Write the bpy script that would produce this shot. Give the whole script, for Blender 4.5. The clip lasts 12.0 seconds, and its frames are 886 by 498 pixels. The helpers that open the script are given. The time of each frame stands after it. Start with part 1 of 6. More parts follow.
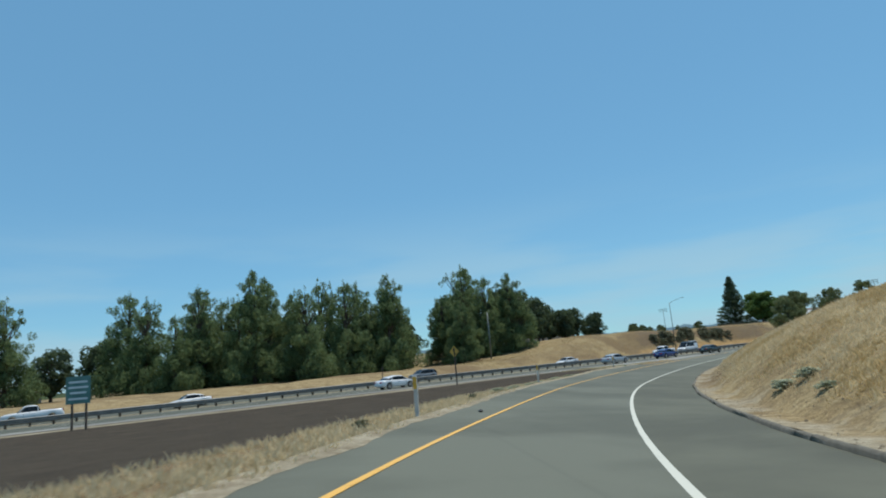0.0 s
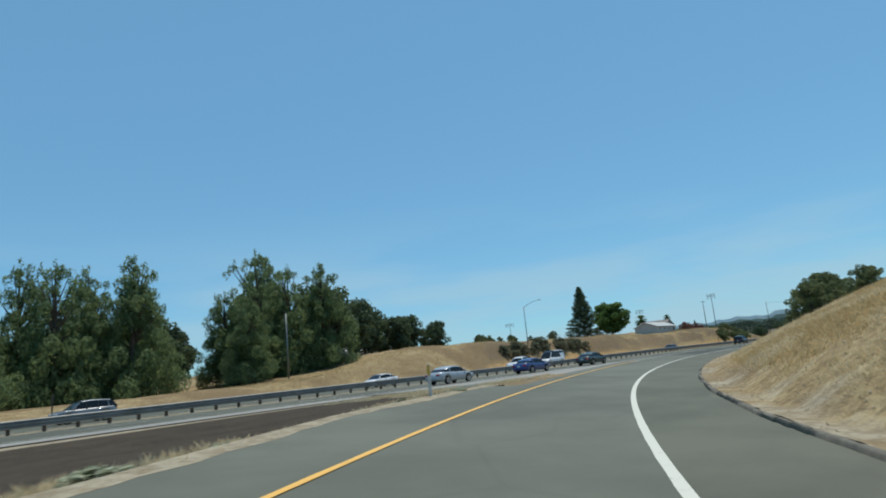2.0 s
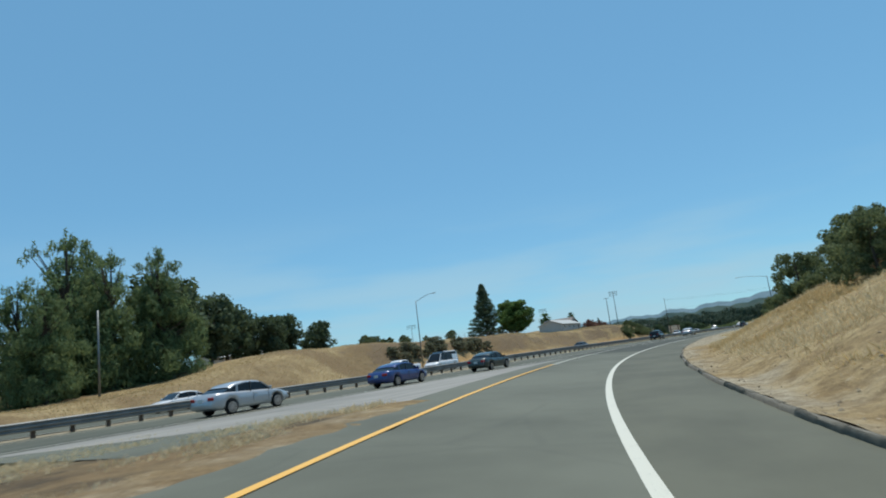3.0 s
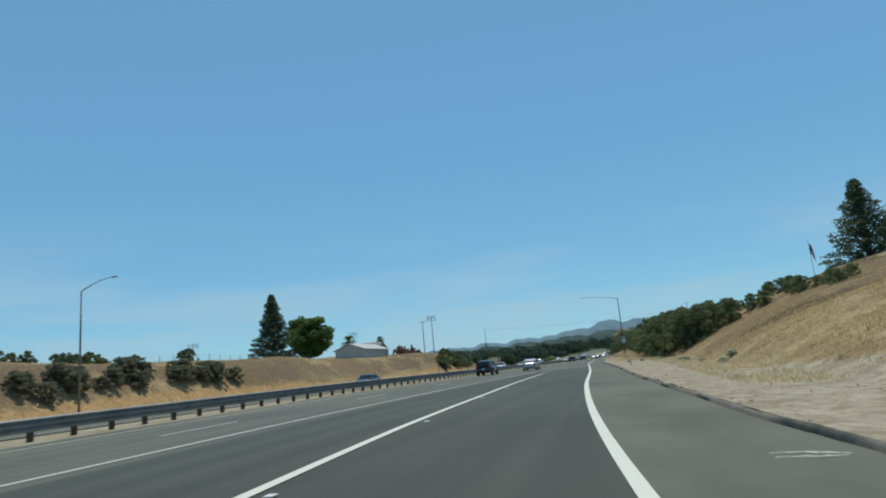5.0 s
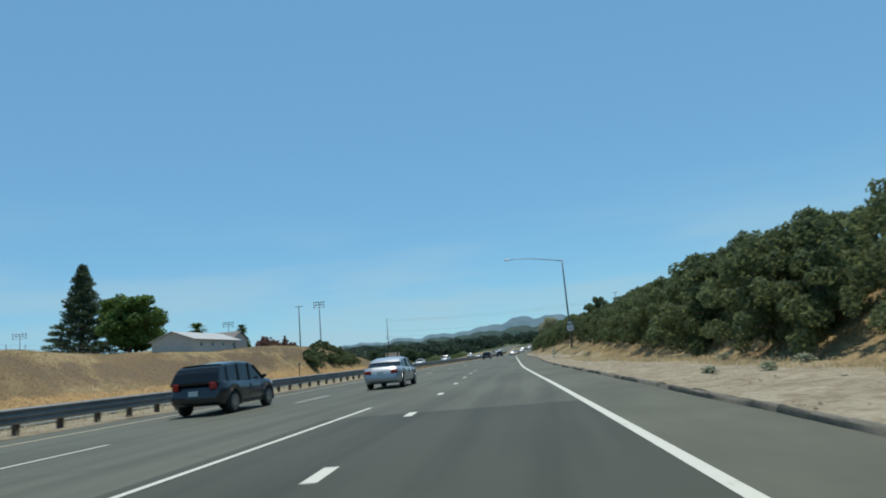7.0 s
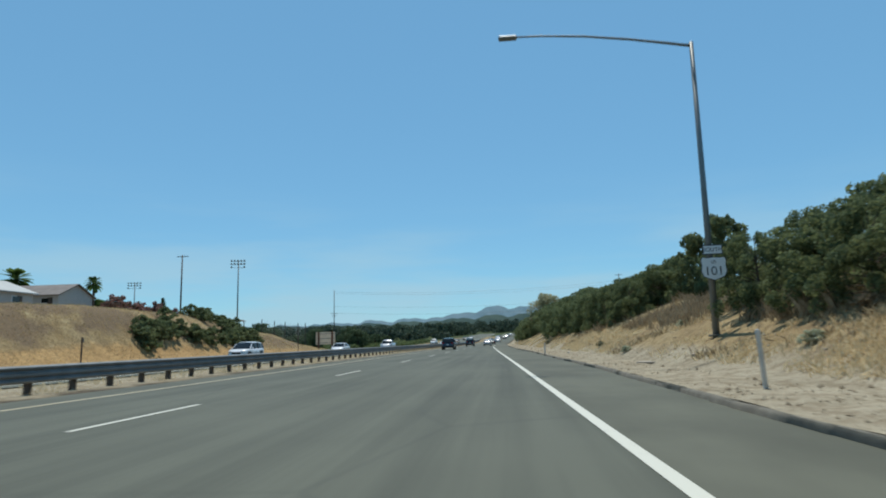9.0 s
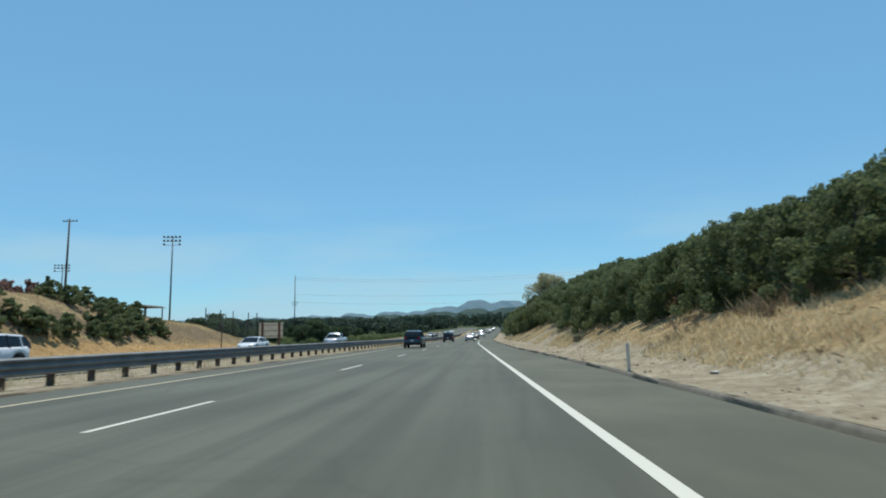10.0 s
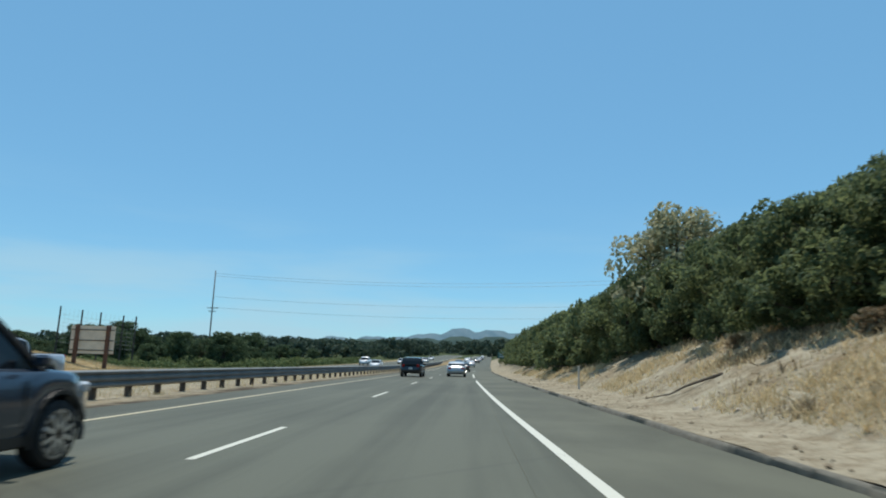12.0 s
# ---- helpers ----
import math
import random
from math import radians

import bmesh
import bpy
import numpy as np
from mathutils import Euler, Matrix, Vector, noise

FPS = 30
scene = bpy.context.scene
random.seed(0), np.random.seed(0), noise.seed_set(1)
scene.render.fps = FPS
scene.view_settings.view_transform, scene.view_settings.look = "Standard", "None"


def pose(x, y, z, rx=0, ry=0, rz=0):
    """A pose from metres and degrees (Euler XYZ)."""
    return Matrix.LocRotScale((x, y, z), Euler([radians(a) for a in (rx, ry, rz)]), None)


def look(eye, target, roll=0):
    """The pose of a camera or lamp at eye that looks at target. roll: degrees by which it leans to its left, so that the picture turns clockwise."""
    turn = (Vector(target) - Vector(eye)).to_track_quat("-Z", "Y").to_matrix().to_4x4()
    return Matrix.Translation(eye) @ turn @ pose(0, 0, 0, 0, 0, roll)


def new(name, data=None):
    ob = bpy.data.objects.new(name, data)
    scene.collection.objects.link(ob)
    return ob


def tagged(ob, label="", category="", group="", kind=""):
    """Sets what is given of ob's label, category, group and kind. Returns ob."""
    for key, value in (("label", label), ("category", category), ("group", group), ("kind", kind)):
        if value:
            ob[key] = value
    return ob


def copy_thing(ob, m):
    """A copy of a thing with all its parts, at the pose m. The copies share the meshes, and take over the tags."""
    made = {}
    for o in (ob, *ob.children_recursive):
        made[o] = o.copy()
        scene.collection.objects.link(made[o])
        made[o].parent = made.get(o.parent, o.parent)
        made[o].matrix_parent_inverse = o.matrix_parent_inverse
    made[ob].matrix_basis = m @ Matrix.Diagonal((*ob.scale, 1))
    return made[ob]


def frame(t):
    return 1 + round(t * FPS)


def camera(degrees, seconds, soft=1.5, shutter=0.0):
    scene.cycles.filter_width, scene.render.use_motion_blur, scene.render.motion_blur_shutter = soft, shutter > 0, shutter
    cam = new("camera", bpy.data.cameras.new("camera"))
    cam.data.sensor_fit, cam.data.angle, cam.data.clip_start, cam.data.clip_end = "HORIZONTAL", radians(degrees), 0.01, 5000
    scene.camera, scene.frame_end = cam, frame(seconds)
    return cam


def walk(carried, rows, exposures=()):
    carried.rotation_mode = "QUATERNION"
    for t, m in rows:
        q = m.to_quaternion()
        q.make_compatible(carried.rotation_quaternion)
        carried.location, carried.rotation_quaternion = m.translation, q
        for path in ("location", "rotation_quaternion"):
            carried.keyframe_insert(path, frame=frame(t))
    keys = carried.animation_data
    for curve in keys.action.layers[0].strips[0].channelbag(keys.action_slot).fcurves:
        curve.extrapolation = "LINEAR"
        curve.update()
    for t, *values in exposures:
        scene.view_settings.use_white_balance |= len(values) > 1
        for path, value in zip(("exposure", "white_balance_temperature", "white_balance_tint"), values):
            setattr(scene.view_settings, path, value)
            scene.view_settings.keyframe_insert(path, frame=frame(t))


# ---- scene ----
cam = camera(70.60, 12.0, soft=1.9, shutter=0.12)
# seconds, eye, yaw, pitch, roll
PATH = [
    (0, (64.95, -209.49, 2.03), 53.37, 10.24, -4.88),
    (0.5, (57.44, -201.28, 1.69), 49.15, 9.19, -6.79),
    (1, (50.28, -192.72, 1.36), 45.32, 9.62, -7.94),
    (1.5, (43.52, -183.73, 1.08), 42.81, 10.40, -7.62),
    (2, (37.33, -174.09, 0.99), 39.63, 10.75, -5.60),
    (2.5, (31.86, -163.82, 0.96), 35.14, 10.03, -6.16),
    (3, (27.13, -153.33, 0.88), 30.98, 10.10, -7.03),
    (3.2, (25.38, -148.67, 0.88), 29.77, 10.20, -6.99),
    (3.5, (22.89, -141.57, 0.90), 27.66, 10.30, -6.17),
    (4, (19.18, -129.43, 0.96), 23.30, 10.30, -4.78),
    (4.5, (16.03, -116.95, 1.01), 18.75, 10.43, -5.28),
    (4.8, (14.45, -109.31, 1.05), 16.37, 10.67, -5.45),
    (5, (13.54, -104.16, 1.07), 14.92, 10.89, -5.11),
    (5.5, (11.87, -92.06, 1.11), 12.41, 11.38, -4.32),
    (6, (10.73, -79.14, 1.18), 9.46, 11.26, -6.21),
    (6.5, (9.93, -66.66, 1.24), 7.82, 10.44, -6.41),
    (6.7, (9.58, -61.10, 1.26), 7.71, 10.14, -5.80),
    (7, (9.10, -52.67, 1.23), 7.32, 9.81, -4.83),
    (7.5, (8.36, -38.36, 1.20), 6.19, 9.68, -4.21),
    (8, (7.64, -23.80, 1.18), 5.50, 9.84, -3.95),
    (8.3, (7.21, -14.96, 1.16), 5.72, 9.91, -2.17),
    (8.5, (6.91, -9.02, 1.15), 5.43, 9.39, -2.10),
    (9, (6.34, 5.76, 1.16), 5.41, 8.44, -1.40),
    (9.5, (5.81, 20.88, 1.18), 3.92, 7.05, -1.83),
    (10, (5.30, 35.67, 1.19), 3.82, 7.86, -0.95),
    (10.5, (4.79, 50.40, 1.19), 4.08, 8.09, 1.78),
    (11, (4.33, 65.20, 1.18), 4.53, 8.77, 0.61),
    (11.5, (3.82, 80.27, 1.22), 4.27, 10.23, -0.11),
    (12, (3.34, 94.56, 1.22), 2.63, 10.37, 1.56),
]



def aimed(eye, yaw, pitch, roll):
    """Camera pose from its place, heading to the left of +y, tilt up and lean."""
    y, p = radians(yaw), radians(pitch)
    ahead = Vector((-math.sin(y) * math.cos(p), math.cos(y) * math.cos(p), math.sin(p)))
    return look(eye, Vector(eye) + ahead, roll)


walk(cam, [(t, aimed(eye, yaw, pitch, roll)) for t, eye, yaw, pitch, roll in PATH],
     exposures=[(0.0, 0.28), (2.0, 0.28), (3.2, 0.32), (4.8, 0.22), (6.0, 0.20), (6.7, 0.25), (8.3, 0.33), (9.0, 0.32), (9.5, 0.38), (12.0, 0.42)])

# ---- daylight ----
SUN_FROM = Vector((-0.03, 0.277, 1.0)).normalized()
world = bpy.data.worlds.new("world")
scene.world = world
world.use_nodes = True
wn, wl = world.node_tree.nodes, world.node_tree.links
sky = wn.new("ShaderNodeTexSky")
sky.sky_type = "NISHITA"
sky.sun_disc = False
sky.sun_elevation = math.asin(SUN_FROM.z)
sky.sun_rotation = math.atan2(SUN_FROM.x, SUN_FROM.y)
sky.altitude, sky.air_density, sky.dust_density, sky.ozone_density = 200, 0.9, 0.2, 2.0
tint = wn.new("ShaderNodeMix")
tint.data_type, tint.blend_type = "RGBA", "MULTIPLY"
tint.inputs[0].default_value = 1.0
tint.inputs[7].default_value = (0.67, 0.98, 0.955, 1)
wl.new(sky.outputs[0], tint.inputs[6])
# dry summer haze evens the blue out, with thin streaks of high cloud low over the horizon
haze = wn.new("ShaderNodeMix")
haze.data_type, haze.blend_type = "RGBA", "MIX"
haze.inputs[0].default_value = 0.55
haze.inputs[7].default_value = (1.23, 2.97, 4.90, 1)
wl.new(tint.outputs[2], haze.inputs[6])
way = wn.new("ShaderNodeTexCoord")
flat = wn.new("ShaderNodeMapping")
flat.inputs["Scale"].default_value = (1.6, 1.6, 11.0)
wl.new(way.outputs["Generated"], flat.inputs[0])
streak = wn.new("ShaderNodeTexNoise")
streak.inputs["Scale"].default_value, streak.inputs["Detail"].default_value, streak.inputs["Roughness"].default_value = 1.7, 5.0, 0.5
wl.new(flat.outputs[0], streak.inputs["Vector"])
split = wn.new("ShaderNodeSeparateXYZ")
wl.new(way.outputs["Generated"], split.inputs[0])
thin = wn.new("ShaderNodeMapRange")
thin.interpolation_type = "SMOOTHSTEP"
thin.inputs["From Min"].default_value, thin.inputs["From Max"].default_value = 0.36, 0.66
wl.new(streak.outputs[0], thin.inputs["Value"])
fade = wn.new("ShaderNodeMapRange")
fade.interpolation_type = "SMOOTHSTEP"
fade.inputs["From Min"].default_value, fade.inputs["From Max"].default_value = 0.27, 0.04
fade.inputs["To Max"].default_value = 0.75
wl.new(split.outputs["Z"], fade.inputs["Value"])
veil = wn.new("ShaderNodeMath")
veil.operation = "MULTIPLY"
wl.new(thin.outputs[0], veil.inputs[0])
wl.new(fade.outputs[0], veil.inputs[1])
cloud = wn.new("ShaderNodeMix")
cloud.data_type, cloud.blend_type = "RGBA", "MIX"
cloud.inputs[7].default_value = (2.85, 4.35, 5.20, 1)
wl.new(veil.outputs[0], cloud.inputs[0])
wl.new(haze.outputs[2], cloud.inputs[6])
wl.new(cloud.outputs[2], wn["Background"].inputs[0])
wn["Background"].inputs[1].default_value = 0.110
sun = new("sun", bpy.data.lights.new("sun", "SUN"))
sun.data.energy, sun.data.angle, sun.data.color = 3.2, radians(0.55), (1.0, 0.95, 0.86)
sun.matrix_world = look(SUN_FROM * 300, (0, 0, 0))

# ---- materials ----


class Nodes:
    """A small wrapper to write node trees in few lines."""

    def __init__(self, name):
        self.mat = bpy.data.materials.new(name)
        self.mat.use_nodes = True
        self.tree = self.mat.node_tree
        self.bsdf = self.tree.nodes["Principled BSDF"]

    def add(self, kind, **inputs):
        node = self.tree.nodes.new(kind)
        for key, value in inputs.items():
            self.put(node, key.replace("_", " "), value)
        return node

    def put(self, node, key, value):
        socket = node.inputs[key]
        if isinstance(value, bpy.types.NodeSocket):
            self.tree.links.new(value, socket)
        else:
            socket.default_value = value

    def where(self):
        return self.add("ShaderNodeNewGeometry").outputs["Position"]

    def noise(self, scale, detail=4.0, rough=0.6, at=None, stretch=None):
        spot = at or self.where()
        if stretch:
            m = self.tree.nodes.new("ShaderNodeMapping")
            self.tree.links.new(spot, m.inputs[0])
            m.inputs["Scale"].default_value = stretch
            spot = m.outputs[0]
        return self.add("ShaderNodeTexNoise", Vector=spot, Scale=scale, Detail=detail, Roughness=rough).outputs[0]

    def ramp(self, fac, *stops):
        node = self.add("ShaderNodeValToRGB", Fac=fac)
        el = node.color_ramp.elements
        while len(el) < len(stops):
            el.new(0.5)
        for e, (at, col) in zip(el, stops):
            e.position, e.color = at, (*col, 1)
        return node.outputs[0]

    def mix(self, fac, a, b, blend="MIX"):
        node = self.tree.nodes.new("ShaderNodeMix")
        node.data_type, node.blend_type = "RGBA", blend
        for i, value in ((0, fac), (6, a), (7, b)):
            if isinstance(value, bpy.types.NodeSocket):
                self.tree.links.new(value, node.inputs[i])
            else:
                node.inputs[i].default_value = value if i == 0 else (*value, 1)
        return node.outputs[2]

    def math(self, op, a, b=0.5):
        node = self.tree.nodes.new("ShaderNodeMath")
        node.operation = op
        for i, value in enumerate((a, b)):
            if isinstance(value, bpy.types.NodeSocket):
                self.tree.links.new(value, node.inputs[i])
            else:
                node.inputs[i].default_value = value
        return node.outputs[0]

    def step(self, value, low, high):
        node = self.add("ShaderNodeMapRange", Value=value)
        node.interpolation_type = "SMOOTHSTEP"
        node.inputs["From Min"].default_value, node.inputs["From Max"].default_value = low, high
        return node.outputs[0]

    def attr(self, name):
        node = self.tree.nodes.new("ShaderNodeAttribute")
        node.attribute_name = name
        return node.outputs["Fac"]

    def random(self):
        return self.add("ShaderNodeObjectInfo").outputs["Random"]

    def island(self):
        return self.add("ShaderNodeNewGeometry").outputs["Random Per Island"]

    def bump(self, height, strength=0.4, distance=0.02):
        node = self.add("ShaderNodeBump", Height=height, Strength=strength, Distance=distance)
        self.put(self.bsdf, "Normal", node.outputs[0])

    def done(self, colour=None, rough=None, metal=0.0, spec=None):
        if colour is not None:
            self.put(self.bsdf, "Base Color", colour if isinstance(colour, bpy.types.NodeSocket) else (*colour, 1))
        if rough is not None:
            self.put(self.bsdf, "Roughness", rough)
        self.put(self.bsdf, "Metallic", metal)
        if spec is not None:
            self.put(self.bsdf, "Specular IOR Level", spec)
        return self.mat


def worn(name, colour, rough=0.6, metal=0.0, vary=0.25, scale=3.0, bump=0.0, spec=None):
    """Plain paint, metal, wood or stone with dirt at two scales."""
    n = Nodes(name)
    big, fine = n.noise(scale), n.noise(scale * 14, 3)
    low = tuple(c * (1 - vary) for c in colour)
    high = tuple(min(1, c * (1 + vary * 0.5)) for c in colour)
    col = n.mix(n.math("MULTIPLY", fine, 0.35), n.ramp(big, (0.3, low), (0.7, high)), low)
    if bump:
        n.bump(fine, bump, 0.01)
    return n.done(col, rough, metal, spec)


def asphalt(name, dark, light, seam, grain=(1.2, 0.03, 1.0)):
    """Road surface with aggregate, tyre tracks along y and patches."""
    n = Nodes(name)
    grit = n.noise(90, 2, 0.7)
    streak = n.noise(1.0, 4, 0.6, stretch=grain)
    patch = n.noise(0.09, 5, 0.55)
    col = n.ramp(n.math("ADD", n.math("MULTIPLY", streak, 0.55), n.math("MULTIPLY", patch, 0.45)), (0.41, dark), (0.57, light))
    col = n.mix(n.math("MULTIPLY", grit, 0.30), col, tuple(c * 0.55 for c in dark))
    crack = n.add("ShaderNodeTexVoronoi", Vector=n.where(), Scale=0.16)
    crack.feature = "DISTANCE_TO_EDGE"
    thin = n.step(crack.outputs["Distance"], 0.012, 0.0)
    col = n.mix(n.math("MULTIPLY", thin, n.math("MULTIPLY", n.noise(0.4), seam)), col, (0.02, 0.02, 0.02))
    n.bump(grit, 0.35, 0.006)
    return n.done(col, 0.78, 0.0, 0.35)


M_RAMP = asphalt("ramp asphalt", (0.088, 0.093, 0.068), (0.132, 0.139, 0.104), 0.2, (0.25, 0.2, 1.0))
M_GORE = asphalt("newer dark asphalt", (0.035, 0.038, 0.027), (0.054, 0.058, 0.041), 0.1)
M_SHOULDER = asphalt("weathered shoulder asphalt", (0.076, 0.078, 0.054), (0.114, 0.117, 0.082), 0.1, (0.4, 0.2, 1.0))
M_FREEWAY = asphalt("freeway pavement", (0.064, 0.068, 0.049), (0.104, 0.110, 0.080), 0.3)
M_PALE = asphalt("old concrete", (0.19, 0.185, 0.165), (0.29, 0.28, 0.25), 0.6)


def line_paint(name, colour):
    n = Nodes(name)
    wear = n.math("MULTIPLY", n.noise(2.2, 5, 0.7), n.noise(38, 2))
    col = n.mix(n.step(wear, 0.33, 0.46), colour, tuple(c * 0.45 for c in colour))
    return n.done(col, 0.55)


M_WHITE_LINE = line_paint("white road paint", (0.55, 0.54, 0.45))
M_PALE_LINE = line_paint("faded yellow road paint", (0.55, 0.47, 0.30))
M_YELLOW_LINE = line_paint("yellow road paint", (0.72, 0.40, 0.07))


def ground_material():
    n = Nodes("dry ground")
    big, mid, fine = n.noise(0.05, 5), n.noise(0.55, 5, 0.65), n.noise(9, 4, 0.7)
    tuft = n.noise(3.4, 4, 0.75)
    straw = n.ramp(mid, (0.28, (0.23, 0.165, 0.082)), (0.52, (0.385, 0.300, 0.160)), (0.75, (0.51, 0.425, 0.25)))
    straw = n.mix(n.step(big, 0.45, 0.62), straw, n.ramp(fine, (0.3, (0.140, 0.097, 0.056)), (0.7, (0.285, 0.212, 0.118))))
    straw = n.mix(n.math("MULTIPLY", fine, 0.45), straw, (0.14, 0.09, 0.042))
    straw = n.mix(n.math("MULTIPLY", n.step(tuft, 0.50, 0.36), 0.55), straw, (0.115, 0.077, 0.040))
    sand = n.ramp(n.math("ADD", n.math("MULTIPLY", mid, 0.5), n.math("MULTIPLY", fine, 0.5)), (0.28, (0.18, 0.152, 0.102)), (0.55, (0.345, 0.305, 0.222)), (0.78, (0.47, 0.425, 0.325)))
    soil = n.ramp(n.math("ADD", n.math("MULTIPLY", mid, 0.4), n.math("MULTIPLY", fine, 0.6)), (0.3, (0.026, 0.021, 0.015)), (0.7, (0.090, 0.073, 0.053)))
    far = n.ramp(n.noise(0.02, 6, 0.7), (0.35, (0.030, 0.045, 0.018)), (0.60, (0.060, 0.075, 0.030)), (0.72, (0.24, 0.18, 0.09)))
    clod = n.noise(2.6, 5, 0.72)
    edge = n.math("MULTIPLY", n.math("SUBTRACT", mid, 0.5), 0.9)
    scrub = n.ramp(n.math("ADD", n.math("MULTIPLY", tuft, 0.5), n.math("MULTIPLY", fine, 0.5)), (0.32, (0.085, 0.062, 0.042)), (0.68, (0.25, 0.185, 0.115)))
    straw = n.mix(n.step(n.math("ADD", n.attr("scrub"), n.math("MULTIPLY", n.math("SUBTRACT", n.noise(0.22, 4, 0.6), 0.5), 1.8)), 0.40, 0.70), straw, scrub)
    rust = n.ramp(n.math("ADD", n.math("MULTIPLY", mid, 0.5), n.math("MULTIPLY", fine, 0.5)), (0.32, (0.24, 0.145, 0.060)), (0.68, (0.50, 0.335, 0.155)))
    straw = n.mix(n.step(n.math("ADD", n.attr("rust"), edge), 0.35, 0.65), straw, rust)
    col = n.mix(n.step(n.math("ADD", n.attr("sand"), edge), 0.3, 0.7), straw, sand)
    col = n.mix(n.math("MULTIPLY", n.step(clod, 0.54, 0.40), 0.50), col, (0.15, 0.108, 0.062))
    col = n.mix(n.math("MULTIPLY", n.step(clod, 0.60, 0.72), 0.5), col, (0.50, 0.44, 0.31))
    col = n.mix(n.step(n.math("ADD", n.attr("soil"), edge), 0.35, 0.65), col, soil)
    col = n.mix(n.step(n.math("ADD", n.attr("wild"), edge), 0.3, 0.7), col, far)
    n.bump(n.math("ADD", n.math("ADD", mid, n.math("MULTIPLY", clod, 0.8)), n.math("MULTIPLY", fine, 0.4)), 0.9, 0.14)
    return n.done(col, 0.95, 0.0, 0.1)


M_GROUND = ground_material()


def leaf_material(name, dark, light, scale=0.5, green=True, glow=(0.11, 0.14, 0.03), thin=0.35):
    n = Nodes(name)
    tone = n.math("ADD", n.math("MULTIPLY", n.noise(scale, 3), 0.55), n.math("MULTIPLY", n.island(), 0.45))
    col = n.ramp(tone, (0.25, dark), (0.75, light))
    n.done(col, 0.75, 0.0, 0.15)
    n.put(n.bsdf, "Roughness", 0.75)
    through_leaf = n.add("ShaderNodeBsdfTranslucent", Color=n.mix(0.5, col, glow, "SCREEN") if green else col)
    both = n.add("ShaderNodeMixShader", Fac=thin)
    n.tree.links.new(n.bsdf.outputs[0], both.inputs[1])
    n.tree.links.new(through_leaf.outputs[0], both.inputs[2])
    n.tree.links.new(both.outputs[0], n.tree.nodes["Material Output"].inputs[0])
    return n.mat


M_PINE = leaf_material("pine needles", (0.080, 0.124, 0.062), (0.21, 0.285, 0.135), glow=(0.20, 0.23, 0.06), thin=0.42)
M_OAK = leaf_material("oak leaves", (0.055, 0.105, 0.028), (0.14, 0.22, 0.060))
M_FIR = leaf_material("fir needles", (0.044, 0.072, 0.046), (0.105, 0.142, 0.082))
M_BRUSH = leaf_material("brush leaves", (0.064, 0.094, 0.050), (0.175, 0.212, 0.102), glow=(0.17, 0.19, 0.06), thin=0.42)
M_SCRUB = leaf_material("valley scrub leaves", (0.085, 0.12, 0.045), (0.18, 0.21, 0.085), 0.3, green=False)
M_VALLEY = leaf_material("valley tree leaves", (0.050, 0.080, 0.042), (0.118, 0.158, 0.075), 0.12, green=False)
# blue-green distance haze is mixed into this leaf colour
M_FAR = leaf_material("hazed far woods leaves", (0.040, 0.064, 0.048), (0.085, 0.115, 0.074), 0.03, green=False)
M_SAGE = leaf_material("grey sage leaves", (0.105, 0.112, 0.075), (0.225, 0.225, 0.155))
M_DEAD = leaf_material("dead brown twigs", (0.22, 0.168, 0.105), (0.42, 0.335, 0.212), green=False)
M_BLOND = leaf_material("dry blossom leaves", (0.26, 0.26, 0.14), (0.55, 0.52, 0.34), green=False)
M_WEED = leaf_material("pale green weeds", (0.34, 0.37, 0.25), (0.56, 0.58, 0.43), 2.0, green=False)
M_PINK = leaf_material("oleander blossom", (0.09, 0.08, 0.045), (0.40, 0.21, 0.19), 0.8, green=False)
M_STRAW = leaf_material("dry grass straw", (0.43, 0.32, 0.155), (0.70, 0.545, 0.30), 0.8, green=False, thin=0.5)
M_STRAW_PALE = leaf_material("bleached grass straw", (0.56, 0.44, 0.25), (0.80, 0.68, 0.45), 0.8, green=False, thin=0.5)
M_BARK = worn("bark", (0.10, 0.075, 0.055), 0.9, vary=0.4, scale=2.0, bump=0.5)
M_GALV = worn("weathered galvanised steel", (0.22, 0.23, 0.225), 0.6, 0.3, 0.3, 1.2)
M_POLE = worn("grey lamp steel", (0.20, 0.22, 0.22), 0.5, 0.6, 0.25, 1.5)
M_TIMBER = worn("dark treated timber", (0.10, 0.075, 0.055), 0.85, vary=0.4, scale=2.5, bump=0.4)
M_CONCRETE = worn("kerb asphalt", (0.165, 0.152, 0.118), 0.95, vary=0.35, scale=5.0, bump=0.8)
M_MARKER = worn("white marker plastic", (0.62, 0.60, 0.55), 0.6, vary=0.25, scale=5)
M_AMBER = worn("amber reflective sheeting", (0.72, 0.40, 0.04), 0.4, vary=0.2, scale=6)
M_SIGN_GREEN = worn("faded green sign sheeting", (0.10, 0.23, 0.20), 0.45, vary=0.3, scale=1.0)
M_SIGN_YELLOW = worn("yellow sign sheeting", (0.62, 0.34, 0.04), 0.4, vary=0.2, scale=3)
M_SIGN_WHITE = worn("white sign sheeting", (0.72, 0.72, 0.70), 0.4, vary=0.1, scale=3)
M_BLACK = worn("black paint", (0.02, 0.02, 0.02), 0.5, vary=0.2, scale=4)
M_BOARD = worn("raw plywood back", (0.84, 0.69, 0.52), 0.85, vary=0.2, scale=1.0)
M_STUCCO = worn("pale stucco", (0.46, 0.44, 0.41), 0.9, vary=0.12, scale=0.8, bump=0.2)
M_ROOF = worn("light roof sheet", (0.40, 0.41, 0.39), 0.6, vary=0.1, scale=0.6)
